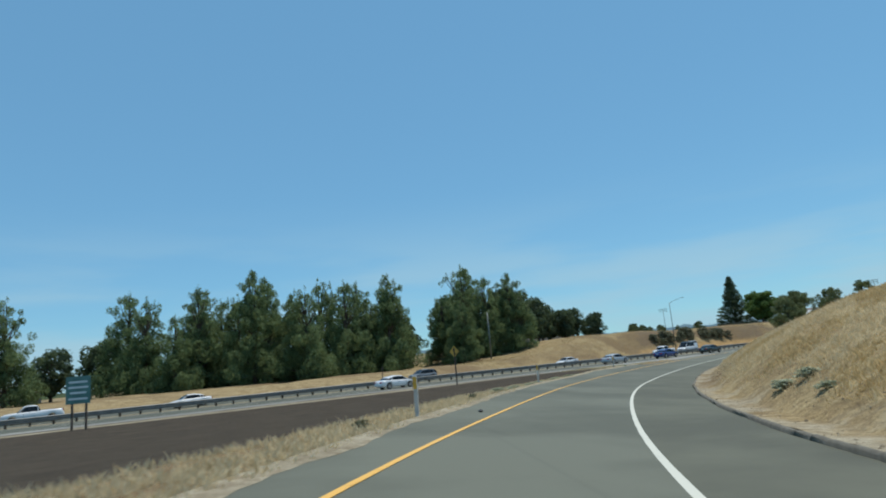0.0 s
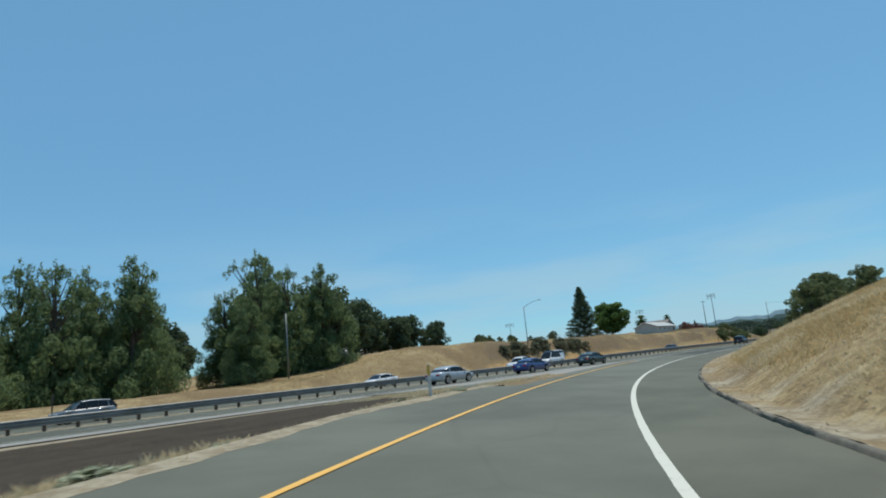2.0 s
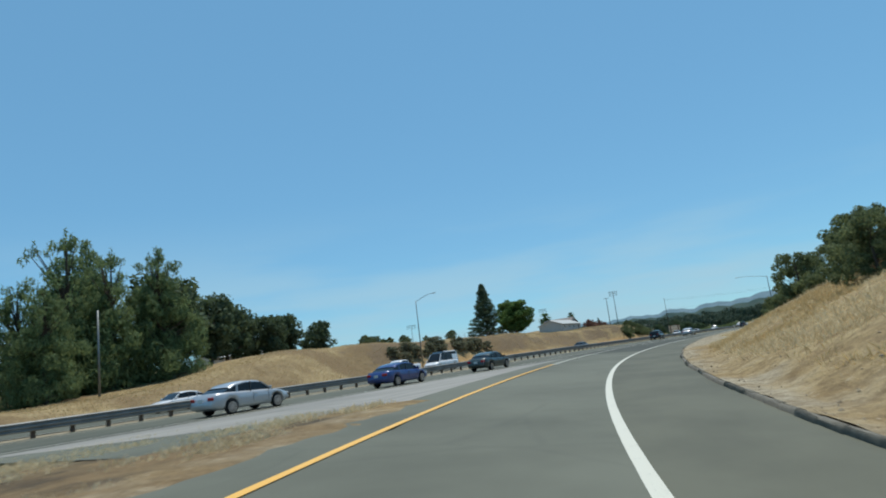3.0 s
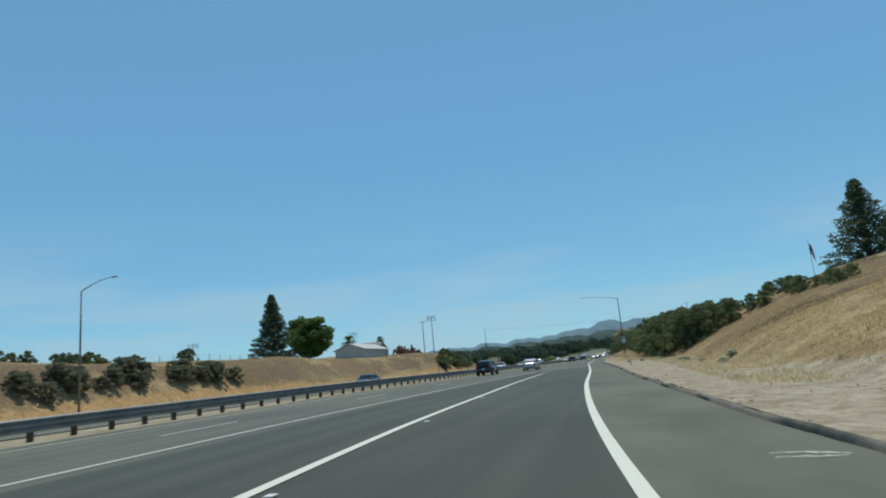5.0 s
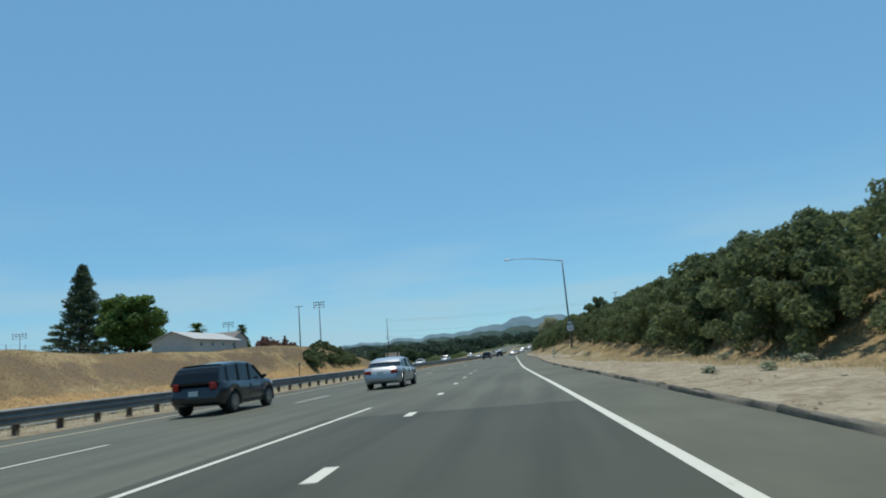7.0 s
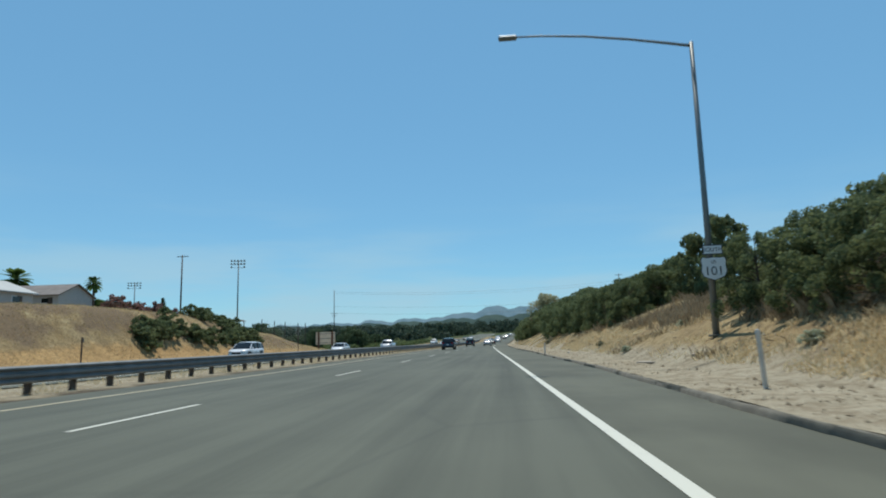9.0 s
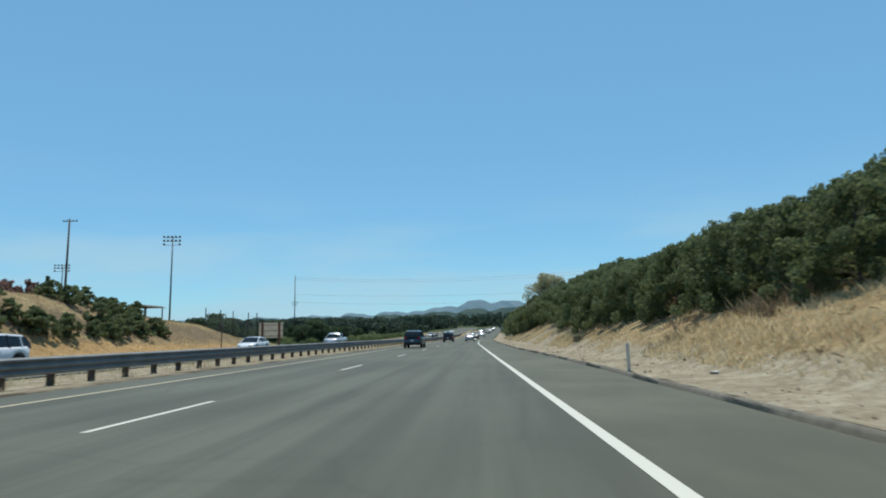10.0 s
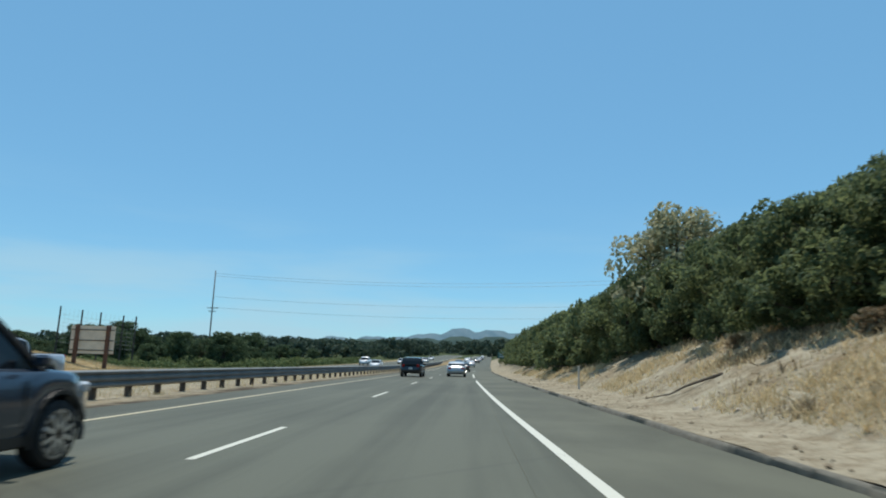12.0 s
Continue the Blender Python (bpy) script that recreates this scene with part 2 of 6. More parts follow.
M_BROWN_ROOF = worn("grey shingle roof", (0.20, 0.18, 0.165), 0.9, vary=0.25, scale=0.8)
M_DARK_GLASS = worn("dark window glass", (0.015, 0.018, 0.02), 0.08, vary=0.2, scale=1.0)
M_STONE = worn("pale debris stone", (0.36, 0.315, 0.25), 0.9, vary=0.35, scale=6, bump=0.4)

# ---- the lie of the land ----
# Ramp centre (x, y, road height): it sweeps down to the right, runs along the freeway and merges into it.
CENTRE = [(145, -249, 2.6), (114.5, -244.2, 2.2), (88.5, -229.2, 1.6), (65.66, -209.72, 0.78), (50.43, -192.85, 0.09), (37.12, -174.29, -0.30),
          (26.70, -153.17, -0.38), (19.04, -129.76, -0.27), (13.70, -104.97, -0.12), (10.48, -78.96, 0), (8.61, -51.85, 0), (7.48, -23.52, 0),
          (6.35, 5.8, 0), (5.34, 35.67, 0), (4.37, 65.23, 0), (3.63, 94.07, 0), (2.9, 125, 0), (2.5, 160, 0), (2.7, 200, 0.1), (4.3, 260, 0.8),
          (6.8, 330, 2.1), (10.3, 420, 4.3), (15.9, 560, 8.0), (23.9, 760, 14.0)]


def spline(points, per=24):
    """Catmull-Rom through the points."""
    p = np.array(points, float)
    p = np.vstack([2 * p[0] - p[1], p, 2 * p[-1] - p[-2]])
    u = np.linspace(0, 1, per, endpoint=False)[:, None]
    rows = []
    for a, b, c, d in zip(p, p[1:], p[2:], p[3:]):
        rows.append(0.5 * (2 * b + (c - a) * u + (2 * a - 5 * b + 4 * c - d) * u**2 + (3 * b - a - 3 * c + d) * u**3))
    return np.vstack(rows + [p[-2:-1]])


RAW = spline(CENTRE)
RUN = np.r_[0, np.cumsum(np.hypot(*np.diff(RAW[:, :2], axis=0).T))]
# s is counted from the ramp's fourth point
RUN -= RUN[3 * 24]
S = np.arange(RUN[0], RUN[-1], 1.0)
LINE = np.stack([np.interp(S, RUN, RAW[:, k]) for k in range(3)], 1)
AHEAD = np.gradient(LINE[:, :2], axis=0)
AHEAD /= np.hypot(*AHEAD.T)[:, None]
SIDE = np.stack([AHEAD[:, 1], -AHEAD[:, 0]], 1)


def table(*pairs):
    xs, ys = zip(*pairs)
    return lambda v: np.interp(v, xs, ys)


def smooth_table(*pairs):
    """The same with its corners rounded."""
    xs, ys = zip(*pairs)
    u = np.arange(xs[0] - 20, xs[-1] + 21, 1.0)
    v = np.convolve(np.pad(np.interp(u, xs, ys), 9, "edge"), np.hanning(21)[1:-1] / np.hanning(21).sum(), "valid")
    return lambda w: np.interp(w, u, v)


bank = table((0, -0.055), (23, -0.09), (46, -0.09), (69, -0.08), (98, -0.065), (119, -0.055), (132, -0.05), (145, -0.025), (159, -0.02), (172, 0))
d_left = smooth_table((0, -2.8), (48, -2.82), (60, -2.86), (72, -2.94), (84, -3.04), (96, -3.09), (108, -3.10), (120, -2.96), (132, -2.59), (144, -2.13), (156, -1.85), (168, -1.78), (180, -1.78), (200, -2.05), (222, -2.3))
d_right = smooth_table((0, 0.91), (12, 1.02), (24, 1.09), (36, 1.19), (48, 1.26), (60, 1.23), (72, 0.99), (84, 0.69), (96, 0.55), (108, 0.58), (120, 0.75), (132, 1.04), (144, 1.49), (156, 1.97), (168, 2.25), (180, 2.25), (192, 2.05), (204, 1.79), (221, 1.51), (243, 1.55), (271, 1.56), (286, 1.55), (301, 1.47), (316, 1.37), (337, 1.23), (360, 1.25), (420, 1.45))
d_kerb = smooth_table((0, 3.85), (12, 3.96), (24, 4.07), (36, 4.17), (48, 4.1), (60, 3.76), (72, 3.52), (84, 3.41), (96, 3.41), (108, 3.49), (120, 3.65), (132, 3.82), (144, 4.0), (156, 4.28), (168, 4.42), (180, 4.45), (200, 4.1), (222, 3.75), (240, 3.92), (256, 4.35), (270, 4.28), (284, 4.44), (300, 4.30), (313, 3.92), (328, 3.98), (420, 4.3))
d_verge = table((0, -4.0), (20, -4.5), (37, -4.9), (52, -5.0), (60, -5.6), (75, -5.3), (84, -5.2))
GORE_S, GORE_Y = 84.0, -140.0
freeway_z = table((-500, -1.6), (-200, -0.55), (-160, -0.38), (-105, -0.28), (-85, -0.10), (-62, 0.0), (-50, 0), (170, 0), (200, 0.1), (260, 0.8), (330, 2.1), (420, 4.3), (560, 8.0), (760, 14.0), (900, 18.0))
# how far the whole freeway has bent to the right
bend = table((130, 0), (160, 0.25), (200, 0.8), (260, 2.4), (330, 4.9), (420, 8.4), (560, 14.0), (760, 22.0), (900, 27.5))
toe = table((-60, 5.3), (46, 5.2), (60, 4.6), (90, 4.3), (110, 5.4), (130, 7.5), (150, 8.9), (175, 10.4), (192, 10.4), (206, 9.6), (220, 8.2), (240, 7.2), (262, 6.4), (320, 5.8), (360, 6.2))
rise = table((-60, 0.62), (25, 0.62), (42, 0.72), (58, 0.70), (70, 0.60), (84, 0.47), (105, 0.42), (125, 0.42), (150, 0.46), (175, 0.56), (192, 0.58), (207, 0.48), (225, 0.44), (240, 0.45), (270, 0.52), (330, 0.56), (400, 0.4))
crest = table((-60, 7.0), (25, 7.0), (45, 7.8), (60, 7.2), (80, 6.2), (110, 5.8), (150, 8.5), (190, 10.0), (230, 9.8), (260, 7.5), (340, 7.5), (400, 4.0), (480, 2.0))
hill_left = table((-400, 0.6), (-150, 1.1), (-115, 1.4), (-95, 3.0), (-72, 6.1), (-45, 6.2), (-20, 6.1), (0, 6.1), (60, 6.1), (80, 6.6), (110, 6.7), (125, 6.2), (140, 4.8), (152, 3.8), (165, 1.8), (180, -0.4), (205, -1.2), (400, -1.0))


def along(x, y):
    """s, d and the index of the nearest station of the ramp, for arrays of places."""
    x, y = np.atleast_1d(np.asarray(x, float)), np.atleast_1d(np.asarray(y, float))
    best = np.empty(x.shape, int)
    for a in range(0, len(x), 4000):
        far = (x[a : a + 4000, None] - LINE[None, :, 0]) ** 2 + (y[a : a + 4000, None] - LINE[None, :, 1]) ** 2
        best[a : a + 4000] = far.argmin(1)
    ox, oy = x - LINE[best, 0], y - LINE[best, 1]
    s = S[best] + ox * AHEAD[best, 0] + oy * AHEAD[best, 1]
    return s, ox * SIDE[best, 0] + oy * SIDE[best, 1], best


def smooth(v, low, high):
    u = np.clip((v - low) / (high - low), 0, 1)
    return u * u * (3 - 2 * u)


def swell(x, y, size):
    """Cheap smooth unevenness, about -1 to 1."""
    return (np.sin(x / size + 1.3) * np.sin(y / (size * 1.3) + 0.7) + 0.5 * np.sin(x / (size * 0.43) + y / (size * 0.61))) / 1.5


def ramp_z(s, d):
    return np.interp(s, S, LINE[:, 2]) + bank(s) * np.clip(d, -6, 5)


def land(x, y):
    """Height of the ground sheet under and beside the roads."""
    x, y = np.atleast_1d(np.asarray(x, float)), np.atleast_1d(np.asarray(y, float))
    s, d, _ = along(x, y)
    zf = freeway_z(y)
    x_true, x = x, x - bend(y)
    zr = ramp_z(s, np.maximum(d, -4.6))
    # right-hand side: kerb, dirt shoulder, cut slope, top
    climb = np.maximum(0, d - toe(s))
    top = crest(s)
    bankz = top * (1 - np.exp(-rise(s) * climb / top * 1.15))
    rough = 0.22 * swell(x, y, 2.7) + 0.5 * swell(x, y, 11.0)
    right = zr + 0.10 + 0.02 * np.clip(d - 4.6, 0, 4) + bankz * (1 + 0.05 * swell(x, y, 6)) + rough * smooth(climb, 0.5, 8)
    # between ramp and freeway
    edge_r, edge_f = -4.6 - d, x - 6.8
    w = np.clip(edge_r / np.maximum(edge_r + np.maximum(edge_f, 0), 0.01), 0, 1)
    w = np.where(edge_f <= 0, 1.0, np.where(edge_r <= 0, 0.0, w))
    between = zr * (1 - w) + zf * w - 0.06 - 0.35 * 4 * w * (1 - w) * smooth(edge_f + edge_r, 4, 14) * (1 - smooth(s, 58, 74))
    # across the freeway
    u = -x
    across = zf - 0.06 - 0.12 * smooth(u, 9, 13)
    across = across - 0.25 * smooth(u, 26, 34)
    up = hill_left(y)
    foot = 36.5 + 2.0 * np.sin(y / 23.0) + 8.5 * smooth(y, -85, -60) * (1 - smooth(y, -20, 10))
    across = across + (up + 0.4) * smooth(u, foot, foot + 13 + 3 * np.sin(y / 17.0)) + (0.35 * swell(x, y, 9) + 0.12 * swell(x, y, 2.6)) * smooth(u, foot, foot + 6)
    across = across + 1.5 * smooth(u, 60, 74) * smooth(y, 30, 70) * (1 - smooth(y, 120, 150))
    dk = d_kerb(s)
    z = np.where(d > dk, right - 0.35 * (1 - smooth(d - dk, 0.9, 2.0)), np.where(x > 5.5, between, across))
    z = np.where((d <= dk) & (d > -4.6) & (S[0] + 1 < s) & (y < 20), zr - 0.06 - 0.35 * smooth(d, 0, 2), z)
    z = np.where((x > -8) & (d <= dk) & (y >= 20), zf - 0.06 - 0.35 * smooth(d, 0, 2), z)
    gore = (s > GORE_S + 2.0) & (x > 4.6) & (d <= dk) & (y < 206)
    z = np.where(gore, np.minimum(zr, zf) - 0.16, z)
    x = x_true
    far = np.hypot(x * 0.7, y - 40)
    return z + smooth(far, 320, 2500) * (10 * swell(x, y, 420) - 4) - 0.6 * smooth(y, 250, 420) * smooth(np.abs(x), 10, 60)


def mesh_object(name, verts, faces, material, parent=None, label=""):
    me = bpy.data.meshes.new(name)
    me.from_pydata([tuple(map(float, v)) for v in verts], [], faces)
    me.materials.append(material)
    ob = new(name, me)
    ob.parent = parent
    if label:
        tagged(ob, label)
    return ob


def shade(ob, on=True):
    ob.data.polygons.foreach_set("use_smooth", [on] * len(ob.data.polygons))
    return ob


def stretched(core_low, core_high, step, reach, grow=1.16):
    core = list(np.arange(core_low, core_high + 0.01, step))
    v, gap = core_high, step
    while v < reach:
        gap *= grow
        v += gap
        core.append(v)
    v, gap = core_low, step
    while v > -reach:
        gap *= grow
        v -= gap
        core.insert(0, v)
    return np.array(core)


def build_ground():
    xs, ys = stretched(-72, 84, 1.0, 4200), stretched(-236, 260, 1.0, 4200)
    gx, gy = np.meshgrid(xs, ys)
    x, y = gx.ravel(), gy.ravel()
    z = land(x, y)
    nx, ny = len(xs), len(ys)
    i = np.arange(ny - 1)[:, None] * nx + np.arange(nx - 1)[None]
    quads = np.stack([i, i + 1, i + nx + 1, i + nx], -1).reshape(-1, 4)
    me = bpy.data.meshes.new("ground")
    me.from_pydata(np.stack([x, y, z], 1).tolist(), [], quads.tolist())
    me.materials.append(M_GROUND)
    s, d, _ = along(x, y)
    wide = 0.3 + 2.0 * smooth(s, 112, 140)
    dusty = toe(s) - 2.4 * smooth(s, 135, 165) * (1 - smooth(s, 212, 236))
    sand = smooth(d, 2, 3) * (1 - smooth(d - dusty, -0.8 + 0.2 * wide, wide)) + 0.8 * smooth(-x, 24, 26) * (1 - smooth(-x, 27, 30)) * (y > -60) * (y < 165)
    sand = np.maximum(sand, 0.7 * (x > -11.5) * (x < -4.5))
    sand = np.maximum(sand, 0.60 * smooth(d, 3, 4) * smooth(s, 290, 320) * (1 - smooth(d - toe(s), 4, 9)))
    sand = np.maximum(sand, 0.40 * smooth(-d, 2.5, 3.2) * (1 - smooth(-d, 5.4, 6.4)) * (s < 84) * (x > 8))
    sand = np.maximum(sand, ((x > 5.5) & (x < 8.4) & (y < -135)) * 0.9)
    soil = smooth(x, 7.6, 9.2) * smooth(-d, 7.6, 9.2) * (1 - smooth(y, -153, -146)) * (s < 80)
    soil = np.maximum(soil, 0.45 * smooth(-d, 4.4, 5.4) * smooth(s, 54, 66) * (s < 86) * (x > 7))
    soil = np.maximum(soil, 0.55 * smooth(x, -7.6, -6.6) * (x < -4.5) * (y > -70))
    far = np.hypot(x, y - 40)
    wild = smooth(far, 280, 420) + smooth(y, 158, 185) * smooth(-x, 24, 30)
    # purple-brown scrub across the middle of the far hillside, burnt orange grass along its foot
    u = -x + bend(y)
    foot = 36.5 + 2.0 * np.sin(y / 23.0) + 8.5 * smooth(y, -85, -60) * (1 - smooth(y, -20, 10))
    hillside = smooth(y, -75, -50) * (1 - smooth(y, 150, 170))
    scrub = 0.64 * smooth(u, foot + 3.0, foot + 6.0) * (1 - smooth(u, foot + 9.5, foot + 13.0)) * hillside
    scrub = np.maximum(scrub, 0.55 * smooth(d - toe(s), 5, 9) * smooth(s, 118, 150) * (1 - smooth(s, 215, 240)))
    rust = 0.85 * smooth(u, foot - 8.0, foot - 5.0) * (1 - smooth(u, foot + 2.0, foot + 6.0)) * hillside
    for name, value in (("scrub", scrub), ("rust", rust), ("sand", sand), ("soil", soil), ("wild", np.clip(wild, 0, 1))):
        me.attributes.new(name, "FLOAT", "POINT").data.foreach_set("value", np.clip(value, 0, 1).astype(np.float32))
    return tagged(shade(new("ground", me)), "rolling ground with bleached dry grass and bare dirt", "ground", kind="structure")


ground = build_ground()


def strip(name, rows, material, label, category="road", kind="structure"):
    """A sheet from rows of equally many places."""
    n = len(rows[0])
    verts = [p for row in rows for p in row]
    faces = [(a * n + b, a * n + b + 1, (a + 1) * n + b + 1, (a + 1) * n + b) for a in range(len(rows) - 1) for b in range(n - 1)]
    ob = mesh_object(name, verts, faces, material)
    ob.data.update()
    if ob.data.polygons[0].normal.z < 0:
        ob.data.flip_normals()
    return tagged(shade(ob), label, category, kind=kind)


def station(s):
    i = int(np.clip(round(s - S[0]), 0, len(S) - 1))
    return i


def ramp_place(s, d, lift=0.0):
    """A place on the paved ramp and gore."""
    i = station(s)
    x, y = LINE[i, :2] + SIDE[i] * d
    z = float(ramp_z(s, d))
    lim = float(d_left(s)) - 0.5
    if s > GORE_S - 10 and d < lim:
        full = (LINE[i, 0] - 4.0) / max(SIDE[i, 0], 0.5) + lim
        w = min(1.0, (lim - d) / max(full, 0.5))
        z = float(ramp_z(s, lim)) * (1 - w) + float(freeway_z(y)) * w
    return (x, y, z + lift)


def ramp_rows(s0, s1, from_left=True):
    """Cross rows of the paved ramp: from its left edge to the white line, or from there to the kerb."""
    rows = []
    for s in np.arange(s0, s1 + 0.1, 2.0):
        i = station(s)
        right = float(d_right(s)) if from_left else float(d_kerb(s)) + 0.05
        full = -(LINE[i, 0] - 4.0) / max(SIDE[i, 0], 0.5)
        u = float(smooth(s, GORE_S - 7, GORE_S + 1))
        left = float(d_verge(s)) * (1 - u) + full * u if from_left else float(d_right(s))
        n = 10 if from_left else 3
        rows.append([ramp_place(s, left + (right - left) * k / n) for k in range(n + 1)])
    return rows


start = float(S[0]) + 2
strip("ramp_road", ramp_rows(start, start + 2 * round((118 - start) / 2)), M_RAMP, "curving grey asphalt on-ramp")
strip("gore_road", ramp_rows(start + 2 * round((118 - start) / 2), start + 2 * round((186 - start) / 2)), M_GORE, "dark newer asphalt of the merging lane")
strip("merge_road", ramp_rows(start + 2 * round((186 - start) / 2), 436.0), M_FREEWAY, "grey pavement of the merged lane")
strip("ramp_shoulder", ramp_rows(start, 436.0, False), M_SHOULDER, "weathered olive-grey asphalt shoulder inside the kerb")
strip("road", [[(x + float(bend(y)), y, float(freeway_z(y)) - (0.004 if x > 3.9 else 0)) for x in (-5.3, -3.75, 0, 3.75, 4.0)] for y in np.arange(-460, 800, 4.0)], M_FREEWAY, "two straight grey freeway lanes with worn pavement")
strip("road_shoulder", [[(x, y, float(freeway_z(y)) - 0.005) for x in (3.99, 6.6)] for y in np.arange(-460, GORE_Y + 8, 4.0)], M_PALE, "paved grey shoulder beside the freeway")
strip("road_far_shoulder", [[(x + float(bend(y)), y, float(freeway_z(y)) - 0.005) for x in (3.99, 6.4)] for y in np.arange(208, 800, 10.0)], M_FREEWAY, "paved grey shoulder beside the freeway")
strip("road_opposite", [[(x + float(bend(y)), y, float(freeway_z(y)) - 0.10) for x in (-25.5, -18, -11.5)] for y in np.arange(-460, 800, 4.0)], M_FREEWAY, "opposite freeway lanes of grey pavement")


# ---- painted lines ----
def ribbon(name, places, width, material, label, category="road line"):
    p = np.array(places)
    t = np.gradient(p[:, :2], axis=0)
    t /= np.hypot(*t.T)[:, None]
    n = np.stack([t[:, 1], -t[:, 0]], 1) * width / 2
    rows = [[(a[0] - b[0], a[1] - b[1], a[2]), (a[0] + b[0], a[1] + b[1], a[2])] for a, b in zip(p, n)]
    return strip(name, rows, material, label, category)


ribbon("edge_line", [ramp_place(s, float(d_right(s)), 0.006) for s in np.arange(-70, 560, 2.0)], 0.17, M_WHITE_LINE, "solid white edge line along the ramp and merge")
ribbon("yellow_line", [ramp_place(s, float(d_left(s)), 0.006) for s in np.arange(-70, 106, 2.0)], 0.175, M_YELLOW_LINE, "solid yellow line along the ramp")
ribbon("gore_line", [ramp_place(s, float(d_left(s)), 0.006) for s in np.arange(104, 178, 2.0)], 0.17, M_WHITE_LINE, "thick solid white gore line")
lane_edge = smooth_table((-100, 3.2), (-85, 3.3), (-74, 3.5), (-64, 3.9), (-54, 4.25), (-40, 4.4))
ribbon("freeway_edge_line", [(float(lane_edge(y)), y, float(freeway_z(y)) + 0.006) for y in np.arange(-440, -33, 3.0)], 0.13, M_WHITE_LINE, "solid white line along the freeway lane")
ribbon("median_edge_line", [(-3.75 + float(bend(y)), y, float(freeway_z(y)) + 0.006) for y in np.arange(-440, 760, 4.0)], 0.12, M_PALE_LINE, "thin pale yellow line beside the median")
for x in (-12.6, -24.0):
    ribbon("opposite_edge_line", [(x + float(bend(y)), y, float(freeway_z(y)) - 0.094) for y in np.arange(-440, 760, 4.0)], 0.12, M_WHITE_LINE, "solid line along the opposite lanes")


def dash(x, y, length, width, lift=0.006, z=None):
    zz = [float(freeway_z(v)) + lift if z is None else z for v in (y, y + length)]
    a, b = x + float(bend(y)), x + float(bend(y + length))
    ob = mesh_object("lane_dash", [(a - width / 2, y, zz[0]), (a + width / 2, y, zz[0]), (b + width / 2, y + length, zz[1]), (b - width / 2, y + length, zz[1])], [(0, 1, 2, 3)], M_WHITE_LINE)
    return tagged(ob, "white dashed lane marking on grey pavement", "lane marking", "lane dashes", "structure")


for k in range(-24, 40):
    dash(0.0, 14.63 * k - 0.12, 3.95, 0.12)
    dash(-18.3, 14.63 * k + 5, 3.66, 0.12, -0.094)
def ramp_at(s, d, lift):
    """As ramp_place, between the stations."""
    k = int(s - S[0])
    one, two, u = ramp_place(S[k], d, lift), ramp_place(S[k + 1], d, lift), s - S[k]
    return tuple(p + (q - p) * u for p, q in zip(one, two))


for k in range(7):
    s = 178.7 + 7.3 * k
    ribbon("merge_dash", [ramp_at(v, float(d_left(v)), 0.006) for v in (s, s + 0.5, s + 1.0)], 0.20, M_WHITE_LINE, "short thick white merge dash", "lane marking")


# ---- asphalt kerb ----
def build_kerb():
    """A low rounded kerb along the right-hand edge, in lengths with joints."""
    for a in np.arange(-40, 420, 6.0):
        rows = []
        lumps = random.Random(int(a * 7))
        for s in np.arange(a, a + 6.0 + 0.01, 0.5):
            dk = float(d_kerb(s)) + 0.03 * math.sin(s * 0.7) + 0.012 * math.sin(s * 5.3) + (0.02 if s == a else 0.0)
            dk += lumps.uniform(-0.006, 0.006)
            drop = lumps.uniform(0.95, 1.1)
            rows.append([ramp_place(s, dk + o, h * drop) for o, h in ((0.0, -0.04), (0.02, 0.065), (0.05, 0.10), (0.11, 0.108), (0.17, 0.09), (0.22, -0.05))])
        ob = strip("kerb", rows, M_CONCRETE, "low grey-brown asphalt kerb with dirt on it", "kerb")
        ob["group"] = "kerb lengths"


build_kerb()


def dirt_shoulder():
    """Bare trodden dirt between the kerb and the foot of the slope."""
    rows, bare = [], []
    for s in np.arange(-40, 420, 1.0):
        dk = float(d_kerb(s))
        row = []
        for k, o in enumerate((0.14, 0.35, 0.8, 1.2, 1.7, 2.3, 2.9)):
            d = dk + o
            bare.append(min(1.0, (0.9 if s > 118 else 0.62 - 0.2 * o) + 0.18 * math.sin(s * 0.9) * math.sin(s * 0.37 + o)))
            i = station(s)
            x, y = LINE[i, :2] + SIDE[i] * d
            climb = max(0.0, d - float(toe(s)))
            z = float(ramp_z(s, d)) + 0.075 + 0.035 * min(o, 1.5) / 1.5 + 0.02 * max(0.0, d - 4.6) + float(rise(s)) * climb * 1.1
            row.append((x, y, z + 0.02 * math.sin(s * 1.7 + k * 2.1) + 0.015 * math.sin(s * 4.3 + k) + (0.02 if k < 5 else -0.06 * (k - 4))))
        rows.append(row)
    ob = strip("dirt_shoulder", rows, M_GROUND, "bare pale dirt shoulder behind the kerb", "dirt shoulder")
    ob.data.attributes.new("sand", "FLOAT", "POINT").data.foreach_set("value", np.array(bare, np.float32))


dirt_shoulder()
strip("gore_pavement", [[ramp_place(s, -(LINE[station(s), 0] - 4.3) / SIDE[station(s), 0] * (1 - k / 4) + (float(d_left(s)) - 1.3 - 0.25 * (118 - s) / 20) * k / 4, 0.004) for k in range(5)] for s in np.arange(84, 118, 2.0)], M_PALE, "pale old concrete in the painted gore")



